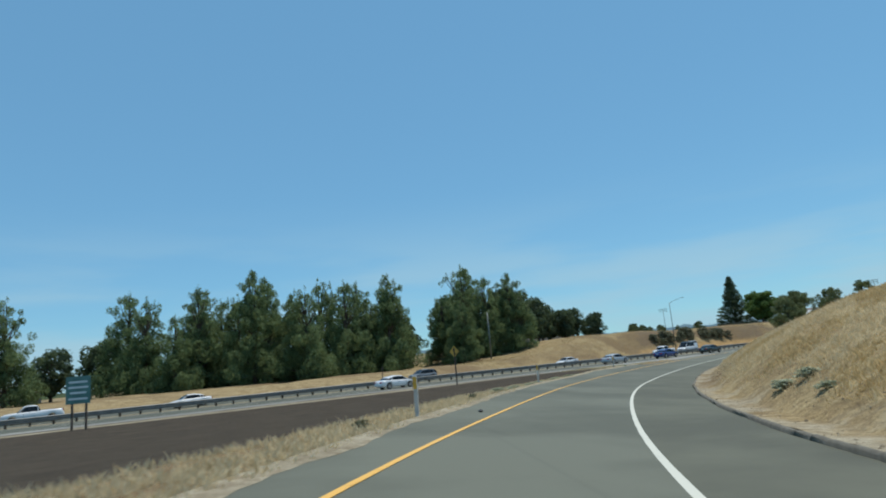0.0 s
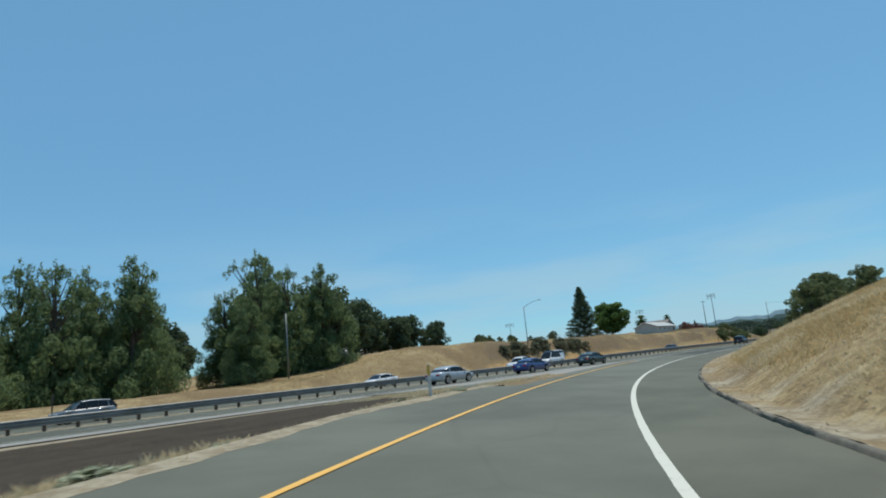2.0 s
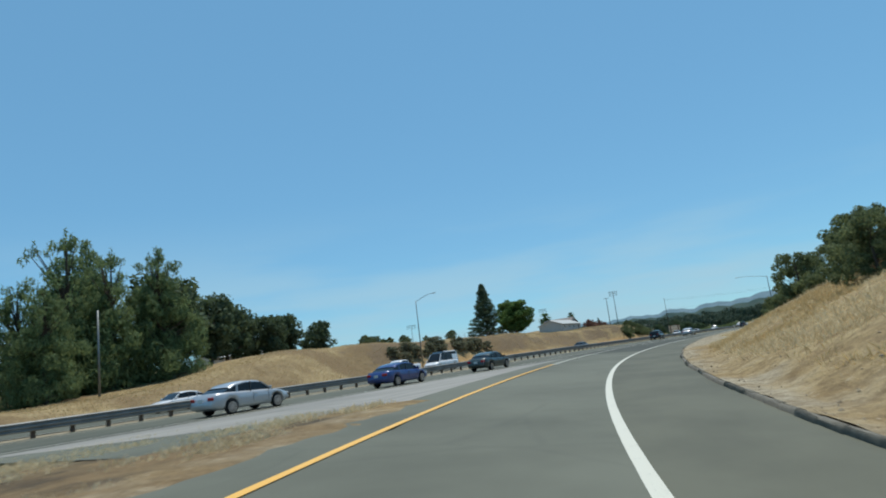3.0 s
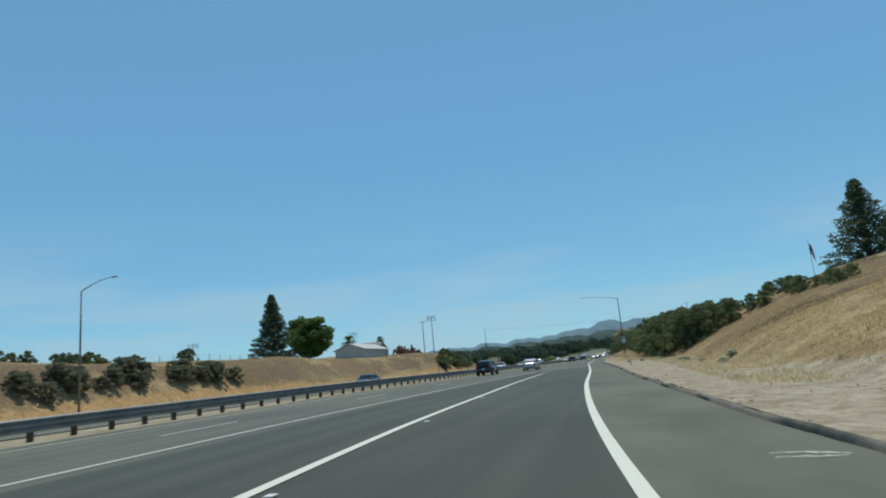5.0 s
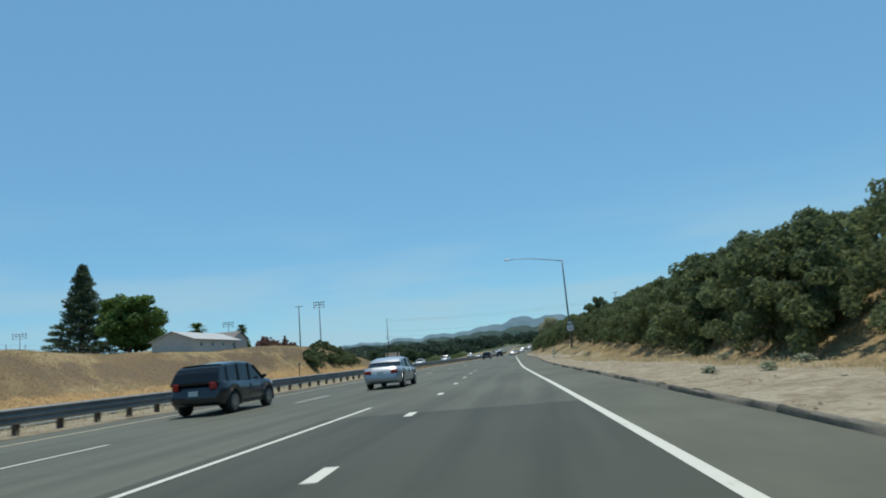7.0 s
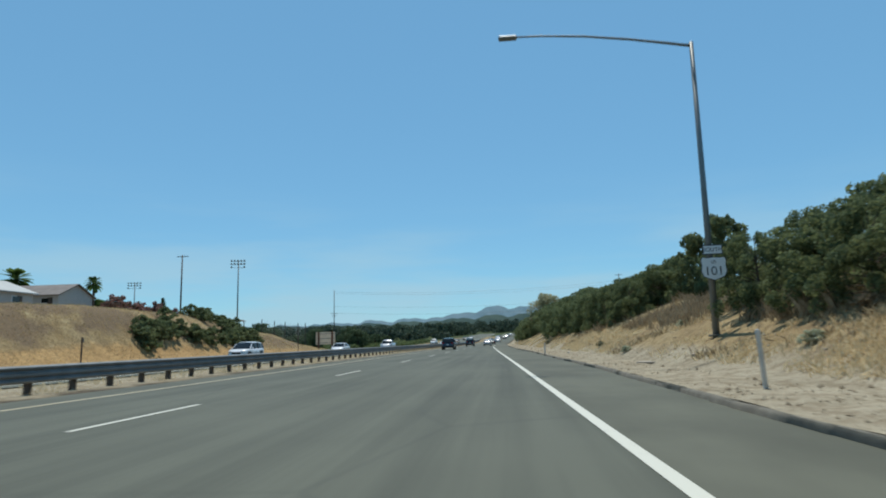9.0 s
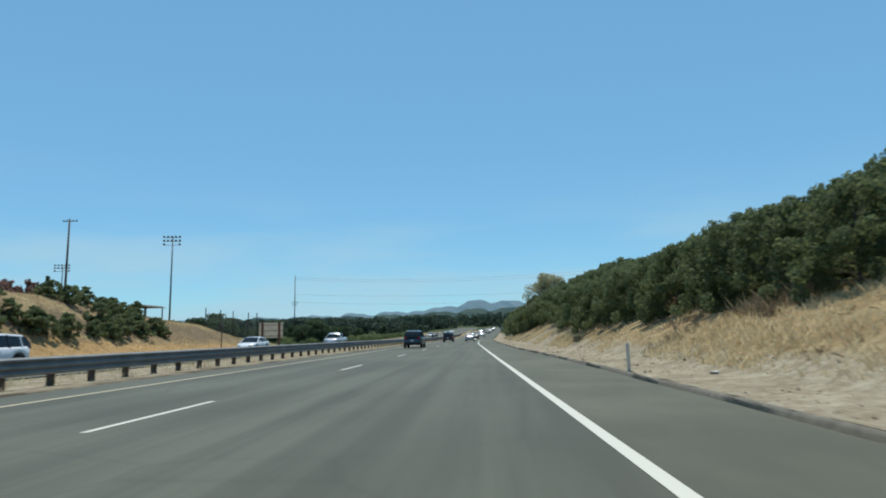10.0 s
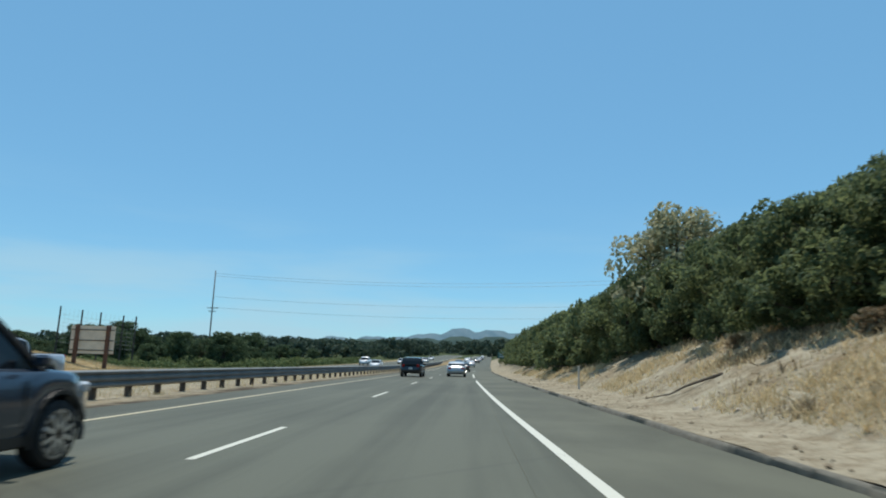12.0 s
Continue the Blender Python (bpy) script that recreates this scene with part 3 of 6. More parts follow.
def dust_edge(name, side, inner, outer, s0, s1, bare, label, seed):
    """Drifted dirt with a ragged rim along an edge of the asphalt."""
    r = random.Random(seed)
    rows = []
    rag = 0.0
    for s in np.arange(s0, s1, 0.5):
        rag = 0.84 * rag + r.uniform(-1, 1) * 0.28
        e = float(side(s))
        d1, d2 = e + outer, e + inner * max(0.1, 1 + 1.2 * rag)
        i = (s - S[0])
        k = int(i)
        u = i - k
        row = []
        for v in (0.0, 0.5, 1.0):
            d = d1 + (d2 - d1) * v
            a, b = ramp_place(S[k], d), ramp_place(S[k + 1], d)
            row.append((a[0] + (b[0] - a[0]) * u, a[1] + (b[1] - a[1]) * u, a[2] + (b[2] - a[2]) * u + 0.004 + 0.012 * (1 - v)))
        rows.append(row)
    ob = strip(name, rows, M_GROUND, label, "dirt")
    ob.data.attributes.new("sand", "FLOAT", "POINT").data.foreach_set("value", np.full(3 * len(rows), bare, np.float32))
    return ob


dust_edge("verge_dust", d_verge, 0.26, -0.25, -30, 76, 1.0, "drifted gravel dust on the ramp's edge", 3)
# ---- mesh helpers ----
def solid(name, bm, material, parent=None, label="", smooth_on=False):
    """Links a bmesh as one mesh object."""
    bmesh.ops.recalc_face_normals(bm, faces=bm.faces)
    me = bpy.data.meshes.new(name)
    bm.to_mesh(me)
    bm.free()
    me.materials.append(material)
    if smooth_on:
        me.polygons.foreach_set("use_smooth", [True] * len(me.polygons))
    ob = new(name, me)
    ob.parent = parent
    if label:
        tagged(ob, label)
    return ob


def base(name, label, category, at=(0, 0, 0), turn=0.0, group="", lean=(0, 0)):
    ob = new(name)
    ob.matrix_basis = pose(*at, lean[0], lean[1], turn)
    return tagged(ob, label, category, group)


def box(bm, size, at, bevel=0.0, turn=None):
    made = bmesh.ops.create_cube(bm, size=1.0)["verts"]
    bmesh.ops.scale(bm, vec=size, verts=made)
    if bevel:
        edges = list({e for v in made for e in v.link_edges})
        made = bmesh.ops.bevel(bm, geom=edges, offset=bevel, segments=1, affect="EDGES")["verts"]
        made = list({v for v in made} | {v for e in edges if e.is_valid for v in e.verts})
    if turn:
        bmesh.ops.rotate(bm, matrix=Euler([radians(a) for a in turn]).to_matrix(), verts=made)
    bmesh.ops.translate(bm, vec=at, verts=made)
    return made


def boxes(*items):
    bm = bmesh.new()
    for size, at, *rest in items:
        box(bm, size, at, *rest)
    return bm


def tube(path, radii, sides=8, cap=True):
    """A bent tapered tube through the places."""
    bm = bmesh.new()
    rings = []
    pts = [Vector(p) for p in path]
    for i, p in enumerate(pts):
        t = (pts[min(i + 1, len(pts) - 1)] - pts[max(i - 1, 0)]).normalized()
        a = t.orthogonal().normalized() if abs(t.z) > 0.99 else t.cross(Vector((0, 0, 1))).normalized()
        b = t.cross(a)
        r = radii[i] if hasattr(radii, "__len__") else radii
        rings.append([bm.verts.new(p + (a * math.cos(k * math.tau / sides) + b * math.sin(k * math.tau / sides)) * r) for k in range(sides)])
    for one, two in zip(rings, rings[1:]):
        for k in range(sides):
            bm.faces.new((one[k], one[(k + 1) % sides], two[(k + 1) % sides], two[k]))
    if cap:
        bm.faces.new(rings[0]), bm.faces.new(rings[-1])
    return bm


def ground_at(x, y):
    return float(land(x, y)[0])


# ---- trees ----
def leaf_mesh(name, spots, sizes, outward, material, seed, slim=0.45, upward=0.0):
    """One small leaf spray (a bent quad) at each spot."""
    rng = np.random.default_rng(seed)
    n = len(spots)
    normal = outward + rng.normal(0, 0.5, (n, 3))
    normal /= np.linalg.norm(normal, axis=1)[:, None]
    free = rng.normal(0, 1, (n, 3))
    free[:, 2] *= 1 - 0.8 * upward
    a = np.cross(normal, free)
    a /= np.linalg.norm(a, axis=1)[:, None]
    b = np.cross(normal, a)
    size = sizes[:, None] * rng.uniform(0.6, 1.3, (n, 1))
    thick = size * slim
    v = np.stack([spots - a * size, spots + b * thick - normal * size * 0.15, spots + a * size, spots - b * thick - normal * size * 0.15], 1).reshape(-1, 3)
    me = bpy.data.meshes.new(name)
    me.from_pydata(v.tolist(), [], np.arange(4 * n).reshape(-1, 4).tolist())
    me.materials.append(material)
    return me


def blob_spots(blobs, count, seed, shell=0.55):
    """Spots spread over ellipsoids (centre, radii): mostly near their skins, and the ways outward."""
    rng = np.random.default_rng(seed)
    c = np.array([b[0] for b in blobs], float)
    r = np.array([b[1] for b in blobs], float)
    weight = (r[:, 0] * r[:, 1] * r[:, 2]) ** (2 / 3)
    pick = rng.choice(len(blobs), count, p=weight / weight.sum())
    way = rng.normal(0, 1, (count, 3))
    way /= np.linalg.norm(way, axis=1)[:, None]
    depth = shell + (1.08 - shell) * rng.uniform(0, 1, (count, 1)) ** 0.6
    return c[pick] + way * r[pick] * depth, way


def limbs(bm_list, trunk_top, blobs, radius, rng, share=0.5):
    for centre, _ in blobs:
        if rng.random() < share:
            start = Vector((0, 0, max(0.3, min(trunk_top, centre[2] * 0.72))))
            end = Vector(centre)
            mid = start.lerp(end, 0.5) + Vector((0, 0, -0.05 * (end - start).length))
            bm_list.append(tube([start, mid, end], [radius * 0.4, radius * 0.25, radius * 0.08], 5, False))


def joined(bms):
    out = bmesh.new()
    for b in bms:
        me = bpy.data.meshes.new("tmp")
        b.to_mesh(me)
        b.free()
        out.from_mesh(me)
        bpy.data.meshes.remove(me)
    return out


def make_tree(name, kind, height, seed, label, category, leaf, count, size, stem=True):
    rng = random.Random(seed)
    root = base(name, label, category)
    blobs = []
    if kind == "pine":
        r0 = 0.035 * height / 2
        tops = [(rng.uniform(-0.13, 0.13) * height, rng.uniform(-0.13, 0.13) * height, height * rng.uniform(0.84, 1.0)) for _ in range(4)] + [(0, 0, height)]
        for tx, ty, tz in tops:
            for k in range(30):
                u = rng.uniform(0.04, 0.98)
                reach = height * 0.33 * (1 - u) ** 0.6 * rng.uniform(0.25, 1.0)
                a = rng.uniform(0, math.tau)
                blobs.append(((tx * u + math.cos(a) * reach, ty * u + math.sin(a) * reach, u * tz), (height * 0.058 * (1.35 - u), height * 0.058 * (1.35 - u), height * 0.055 * (1.5 - u))))
            blobs.append(((tx, ty, tz * 0.965), (height * 0.012, height * 0.012, height * 0.045)))
        slim = 0.22
    elif kind == "fir":
        r0 = 0.02 * height
        for k in range(170):
            u = 0.03 + 0.96 * (k / 170)
            reach = height * 0.35 * (1 - u) ** 0.85 * rng.uniform(0.55, 1.05)
            a = k * 2.4
            blobs.append(((math.cos(a) * reach, math.sin(a) * reach, u * height - reach * 0.22), (height * 0.034 + reach * 0.17, height * 0.034 + reach * 0.17, height * 0.024)))
            if k % 2:
                blobs.append(((math.cos(a) * reach * 0.45, math.sin(a) * reach * 0.45, u * height), (height * 0.03, height * 0.03, height * 0.03)))
        slim = 0.30
    elif kind == "oak":
        r0 = 0.028 * height
        for k in range(78):
            u = rng.uniform(0.20, 0.93)
            reach = height * 0.40 * math.sin(math.pi * min(0.97, (u - 0.08) * 1.02)) ** 0.75 * rng.uniform(0.3, 1.0)
            a = rng.uniform(0, math.tau)
            blobs.append(((math.cos(a) * reach, math.sin(a) * reach, u * height), (height * rng.uniform(0.08, 0.13),) * 2 + (height * rng.uniform(0.07, 0.11),)))
        slim = 0.55
    else:  # brush: broad, foliage down to the ground
        r0 = 0.02 * height
        for k in range(64):
            u = rng.uniform(0.03, 0.94)
            reach = height * 0.62 * (1 - u * u) ** 0.5 * rng.uniform(0.15, 1.0)
            a = rng.uniform(0, math.tau)
            blobs.append(((math.cos(a) * reach * 1.1, math.sin(a) * reach, u * height), (height * rng.uniform(0.065, 0.125),) * 2 + (height * rng.uniform(0.06, 0.11),)))
        slim = 0.5
    if stem:
        wood = [tube([(0, 0, -0.5), (0.01 * height, 0, height * 0.3), (0, 0.01 * height, height * 0.6), (0, 0, height * 0.92)], [r0 * 1.25, r0, r0 * 0.6, r0 * 0.15], 7)]
        limbs(wood, height * 0.8, blobs, r0, rng, 0.45)
        solid("trunk", joined(wood), M_BARK, root, "grey-brown bark trunk with limbs")
    spots, way = blob_spots(blobs, count, seed)
    crown = new("crown", leaf_mesh("crown", spots, np.full(count, size), way, leaf, seed, slim, 1.0 if kind == "pine" else 0.0))
    crown.parent = root
    return root


def plant(proto, x, y, scale=1.0, turn=0.0, sink=0.25, first=False, z=None, squash=1.0):
    at = (x, y, (ground_at(x, y) if z is None else z) - sink)
    m = Matrix.LocRotScale(at, Euler((0, 0, turn)), (scale, scale, scale * squash))
    if first:
        proto.matrix_basis = m
        return proto
    return copy_thing(proto, m)


class Grove:
    """Prototypes of one kind, planted in turn; a prototype takes its first place when the grove is closed."""

    def __init__(self, *protos):
        self.protos, self.first, self.n = protos, {}, 0

    def put(self, x, y, scale=1.0, label="", squash=1.0, sink=0.25):
        k = self.n % len(self.protos)
        self.n += 1
        at = (x, y, ground_at(x, y) - sink)
        m = Matrix.LocRotScale(at, Euler((0, 0, (self.n * 2.399) % math.tau)), (scale, scale, scale * squash))
        if k not in self.first:
            self.first[k] = m
            return
        ob = copy_thing(self.protos[k], m)
        if label:
            ob["label"] = label

    def close(self):
        for k, m in self.first.items():
            self.protos[k].matrix_basis = m


PINE_LABEL = "tall dense dark-green pine on dry grass"
pines = Grove(*[make_tree("pine_tree", "pine", 24, 11 + k, PINE_LABEL, "tree", M_PINE, 15000, 0.44) for k in range(3)])
for x, y, h in ((-76, -160, 26), (-84, -170, 24), (-70, -150, 22), (-90, -152, 27), (-74, -138, 24), (-82, -130, 25), (-73, -126, 25),
                (-73.6, -101.2, 27), (-66, -108, 18), (-79, -95, 26), (-70, -96, 23), (-84, -140, 26), (-92, -168, 23), (-98, -182, 25), (-104, -224, 24), (-112, -234, 20), (-97, -217, 20),
                (-89, -180, 22), (-68, -89, 22.5), (-80, -176, 17), (-84, -161, 22), (-78, -150, 21), (-82, -122, 23), (-76, -107, 19), (-70, -106, 13), (-94, -162, 22), (-93, -206, 23), (-74, -132, 19)):
    pines.put(x, y, h / 24, "pale-trunked dark-green pine with pointed top" if h < 21 else "")
pines.close()
darks = Grove(*[make_tree("evergreen_tree", "oak", 16, 31 + k, "dark evergreen tree in a dense row", "tree", M_FIR, 3600, 0.58) for k in range(2)])
for k, (x, y, h) in enumerate(((-74, -84, 18.5), (-84, -76, 17), (-80, -70, 14.5), (-86, -61, 13.5), (-90, -55, 12.5), (-86, -48, 10.5), (-95, -46, 12), (-90, -40, 11), (-99, -34, 11.5), (-92, -25, 9.5), (-100, -20, 8.5),
                               (-96, -88, 19), (-104, -117, 14), (-97, -109, 14), (-90, -112, 14), (-96, -119, 15), (-110, -110, 15), (-112, -130, 14), (-118, -196, 13), (-124, -208, 12), (-110, -186, 14), (-104, -150, 13), (-88, -8, 4.5), (-96, 2, 5), (-100, 14, 4.5))):
    darks.put(x, y, h / 16)
darks.close()
fir = make_tree("fir_tree", "fir", 24.5, 51, "tall dark conical fir on the grassy hilltop", "tree", M_FIR, 18000, 0.42)
plant(fir, -103.3, 92.7, 1.0, 0, 0.3, True)
oaks = Grove(make_tree("oak_tree", "oak", 14, 61, "round green oak on the grassy hilltop", "tree", M_OAK, 12000, 0.40), make_tree("oak_tree", "oak", 14, 62, "round green oak behind the hill", "tree", M_OAK, 12000, 0.40))
for x, y, h in ((-87.4, 88.6, 16.0), (-92, 98, 14), (-76, 126, 4.5), (-79, 142, 5)):
    oaks.put(x, y, h / 14 * 1.2, squash=0.78)
oaks.close()

# ---- brush ----
BUSH_LABEL = "dense dark-green bush on the cut slope"
brush = Grove(*[make_tree("bush", "brush", 4.0, 71 + k, BUSH_LABEL, "bush", M_BRUSH, 2300, 0.17) for k in range(3)])
near_brush = Grove(*[make_tree("bush", "brush", 4.0, 171 + k, BUSH_LABEL, "bush", M_BRUSH, 8500, 0.098) for k in range(4)])
rng = random.Random(5)


def on_bank(s, d):
    i = station(s)
    return LINE[i, 0] + SIDE[i, 0] * d, LINE[i, 1] + SIDE[i, 1] * d


row_low = table((183, 12.2), (189, 11.2), (205, 10.2), (222, 10.3), (240, 10.0), (256, 9.8), (270, 11.6), (278, 9.8), (286, 8.9), (294, 8.4), (302, 8.0), (312, 8.2), (320, 9.0), (330, 10.2), (345, 10.2), (355, 9.4), (364, 8.2), (380, 8.5), (420, 9.5))
# height of the foliage 13 m off the ramp's middle
row_top = table((180, 5.6), (186, 5.9), (195, 6.3), (204, 6.7), (225, 6.4), (240, 6.6), (256, 6.9), (274, 7.2), (300, 7.3), (316, 7.8), (327, 8.3), (340, 8.8), (352, 8.6), (374, 8.5), (388, 8.6), (430, 8.7), (480, 9.2))
for s in np.arange(185, 480, 3.0):
    if 257 < s < 278:
        continue
    for k in range(3 if s < 360 else 2):
        d = float(row_low(s)) + 0.9 + k * 2.9 + rng.uniform(-0.6, 0.6)
        x, y = on_bank(s + rng.uniform(-1, 1), d)
        tall_by = float(row_top(s)) + (0.14 + 0.28 * float(smooth(s, 195, 235))) * (d - 13) - 0.5 - ground_at(x, y)
        if tall_by > 0.9:
            q = min(tall_by / 4.1, 1.5) * rng.uniform(0.84, 1.08)
            (near_brush if k < 2 and s < 362 else brush).put(x, y, q, squash=min(1.25, max(0.85, tall_by / 4.1 / q)) * rng.uniform(0.92, 1.06), sink=0.3)
for s, d, top in ((57, 10.8, 5.0), (60, 11.2, 5.6), (63, 11.8, 5.7), (61, 14, 5.6), (66, 14.5, 5.6), (58, 16, 5.5), (96, 10.6, 4.8), (99, 11.6, 5.4), (103, 12.2, 5.8), (107, 12.6, 5.8), (99, 14.5, 5.6), (105, 15.5, 5.8), (111, 14, 5.6), (116, 16, 5.6), (122, 17.5, 5.4), (110, 19, 6), (113, 11.0, 5.2), (118, 12.4, 5.4)):
    x, y = on_bank(s, d)
    near_brush.put(x, y, max(1.5, top - ground_at(x, y)) / 4.1, "rounded green tree on top of the dry slope")
for k in range(16):
    x, y = on_bank(170 + 1.7 * k + rng.uniform(-0.6, 0.6), 21.5 + rng.uniform(-1, 2.0))
    brush.put(x, y, rng.uniform(0.24, 0.42), "small green bush on the crest of the dry slope")
brush.close()
near_brush.close()
sages = Grove(*[make_tree("sage_bush", "brush", 2.6, 91 + k, "grey-green brush on the dry hillside", "bush", M_SAGE, 2600, 0.13) for k in range(2)])
for k in range(34):
    if k in (3, 9, 10, 17, 18, 19, 20, 26, 31, 32):
        continue
    sages.put(-47.5 - rng.uniform(0, 3.0), -50 + k * 1.15 + rng.uniform(-0.8, 0.8), rng.uniform(0.8, 1.45), squash=rng.uniform(0.65, 0.95))
sages.close()
greens = Grove(make_tree("hill_bush", "brush", 3.2, 95, "green bush on the orange-dry hillside", "bush", M_BRUSH, 2400, 0.18))
for k in range(30):
    if k not in (13, 14, 26):
        greens.put(-38.5 - rng.uniform(0, 4.0), 82 + k * 1.45 + rng.uniform(-1, 1), rng.uniform(0.62, 1.0), squash=rng.uniform(0.75, 1.0))
for k in range(9):
    greens.put(-43.5 - rng.uniform(0, 3.5), 106 + k * 2.3 + rng.uniform(-1, 1), rng.uniform(0.7, 0.95), squash=rng.uniform(0.75, 0.95))
for y, h in ((-43, 2.6), (-40.5, 2.0), (-38, 2.3), (-34, 2.1), (-31, 1.9), (-27.5, 2.6), (-25.5, 2.3), (-20.9, 2.0), (-9.5, 2.4), (-7.5, 2.8), (-46, 2.2)):
    greens.put(-60 - rng.uniform(0, 3), y, h / 3.1, "small dark-green bush on the crest of the dry hill")
greens.close()
blond = make_tree("flowering_tree", "oak", 7.5, 97, "pale yellow-leaved tree among dark bushes", "tree", M_BLOND, 8500, 0.16)
plant(blond, *on_bank(352.5, 11.7), 1.08, 0.4, 0.9, True)
tall = make_tree("bank_tree", "brush", 4.3, 98, "rounded green tree on the dry slope", "tree", M_BRUSH, 13000, 0.12)
plant(tall, *on_bank(269.0, 14.4), 0.92, 0, 0.3, True, squash=1.25)
deads = Grove(*[make_tree("dead_brush", "brush", 1.6, 101 + k, "brown dead brush on the bare slope", "bush", M_DEAD, 1500, 0.10) for k in range(2)])
for s, d, q in ((259, 12.6, 0.6), (264.5, 13.4, 0.7), (258, 15.0, 0.8), (263, 15.6, 0.9), (247, 9.8, 0.5),
                (226, 11.0, 0.7), (233, 10.4, 0.7), (290, 10.0, 0.7), (297, 10.0, 0.8), (304, 9.6, 0.7), (311, 9.4, 0.8), (322, 9.0, 0.5), (334, 9.6, 0.5), (341, 9.4, 0.45), (200, 13.6, 0.6), (212, 12.6, 0.7), (130, 16.5, 1.0), (138, 19, 1.1), (144, 20.5, 1.0), (134, 20, 1.2)):
    x, y = on_bank(s, d)
    deads.put(x, y, q * rng.uniform(0.85, 1.15), squash=rng.uniform(0.55, 0.8), sink=0.1)
deads.close()
bankfir = make_tree("fir_tree", "fir", 15, 53, "dark fir above the dry slope", "tree", M_FIR, 7000, 0.32)
plant(bankfir, 42.6, -21.2, 0.98, 0, 0.3, True, squash=0.8)
plant(bankfir, 47.5, -17.5, 0.70, 2.0)

# ---- cars ----
def car_paint(name, colour, metal=0.0):
    n = Nodes(name)
    dust = n.noise(1.6, 4)
    col = n.mix(n.math("MULTIPLY", dust, 0.25), colour, tuple(c * 0.8 + 0.012 for c in colour))
    n.put(n.bsdf, "Coat Weight", 0.8)
    n.put(n.bsdf, "Coat Roughness", 0.08)
    return n.done(col, 0.35, metal)


P_SILVER = car_paint("silver car paint", (0.42, 0.44, 0.46), 0.35)
P_BLUE = car_paint("blue car paint", (0.012, 0.035, 0.16), 0.2)
P_STEEL_BLUE = car_paint("dark slate-blue car paint", (0.022, 0.036, 0.058), 0.25)
P_BLACK = car_paint("black car paint", (0.010, 0.011, 0.014), 0.1)
P_WHITE = car_paint("white car paint", (0.72, 0.73, 0.74))
P_GREY = car_paint("grey car paint", (0.16, 0.17, 0.18), 0.2)
P_GREEN = car_paint("dark green car paint", (0.015, 0.030, 0.028), 0.1)
M_TYRE = worn("tyre rubber", (0.018, 0.018, 0.018), 0.85, vary=0.3, scale=8)
M_RIM = worn("alloy rim", (0.55, 0.56, 0.57), 0.3, 0.9, 0.15, 6)
M_TRIM = worn("black car trim", (0.02, 0.02, 0.02), 0.5, vary=0.2, scale=6)
M_GLASS = worn("tinted car glass", (0.012, 0.015, 0.018), 0.06, vary=0.1, scale=2, spec=0.3)
M_TAIL = worn("red tail lamp", (0.35, 0.01, 0.01), 0.15, vary=0.1, scale=6)
M_HEAD = worn("clear head lamp", (0.65, 0.67, 0.68), 0.1, 0.2, 0.1, 6)
M_PLATE = worn("plate enamel", (0.6, 0.6, 0.58), 0.4, vary=0.1, scale=6)

# length, width, wheel radius, front axle, rear axle, belt line, roof line (y from the middle, z), glass stops short of the rear
CARS = {
    "sedan": dict(w=1.82, r=0.33, front=1.42, rear=-1.36, low=0.24,
                  belt=((-2.42, 0.62), (-2.38, 0.86), (-2.25, 0.99), (-1.6, 1.02), (0.0, 0.96), (1.0, 0.93), (1.7, 0.83), (2.2, 0.70), (2.38, 0.55), (2.42, 0.45)),
                  roof=((-1.85, 1.01), (-1.1, 1.36), (-0.45, 1.45), (0.2, 1.43), (0.55, 1.36), (1.25, 0.93)), posts=(-0.95, -0.15, 0.62)),
    "suv": dict(w=1.88, r=0.36, front=1.42, rear=-1.32, low=0.28,
                belt=((-2.30, 0.66), (-2.28, 1.00), (-2.20, 1.10), (-1.2, 1.08), (0.8, 1.05), (1.2, 1.05), (1.8, 1.0), (2.08, 0.93), (2.24, 0.80), (2.32, 0.52)),
                roof=((-2.24, 1.10), (-2.02, 1.50), (-1.80, 1.63), (-0.6, 1.70), (0.2, 1.67), (0.5, 1.60), (1.25, 1.06)), posts=(-1.55, -0.75, 0.10, 0.72)),
    "pickup": dict(w=1.98, r=0.39, front=1.85, rear=-1.75, low=0.36,
                   belt=((-2.92, 0.80), (-2.90, 1.24), (-2.80, 1.27), (-0.75, 1.27), (-0.70, 1.22), (1.2, 1.20), (1.5, 1.18), (2.5, 1.10), (2.85, 0.95), (2.92, 0.60)),
                   roof=((-0.72, 1.22), (-0.55, 1.74), (-0.25, 1.84), (0.5, 1.86), (0.75, 1.80), (1.45, 1.21)), posts=(-0.45, 0.35, 1.0)),
    "van": dict(w=2.00, r=0.36, front=1.85, rear=-1.55, low=0.32,
                belt=((-2.75, 0.70), (-2.73, 1.10), (-2.6, 1.22), (1.4, 1.22), (1.7, 1.18), (2.35, 1.02), (2.70, 0.80), (2.78, 0.55)),
                roof=((-2.72, 1.22), (-2.66, 2.05), (-2.45, 2.28), (0.4, 2.30), (1.0, 2.14), (1.95, 1.18)), posts=(-2.5, -1.2, 0.15, 0.95)),
}


def loft(rings, closed=True):
    """Quads between rings of places, with both ends capped."""
    bm = bmesh.new()
    made = [[bm.verts.new(p) for p in ring] for ring in rings]
    n = len(made[0])
    for a, b in zip(made, made[1:]):
        for k in range(n if closed else n - 1):
            bm.faces.new((a[k], a[(k + 1) % n], b[(k + 1) % n], b[k]))
    if closed:
        bm.faces.new(made[0]), bm.faces.new(made[-1])
    return bm


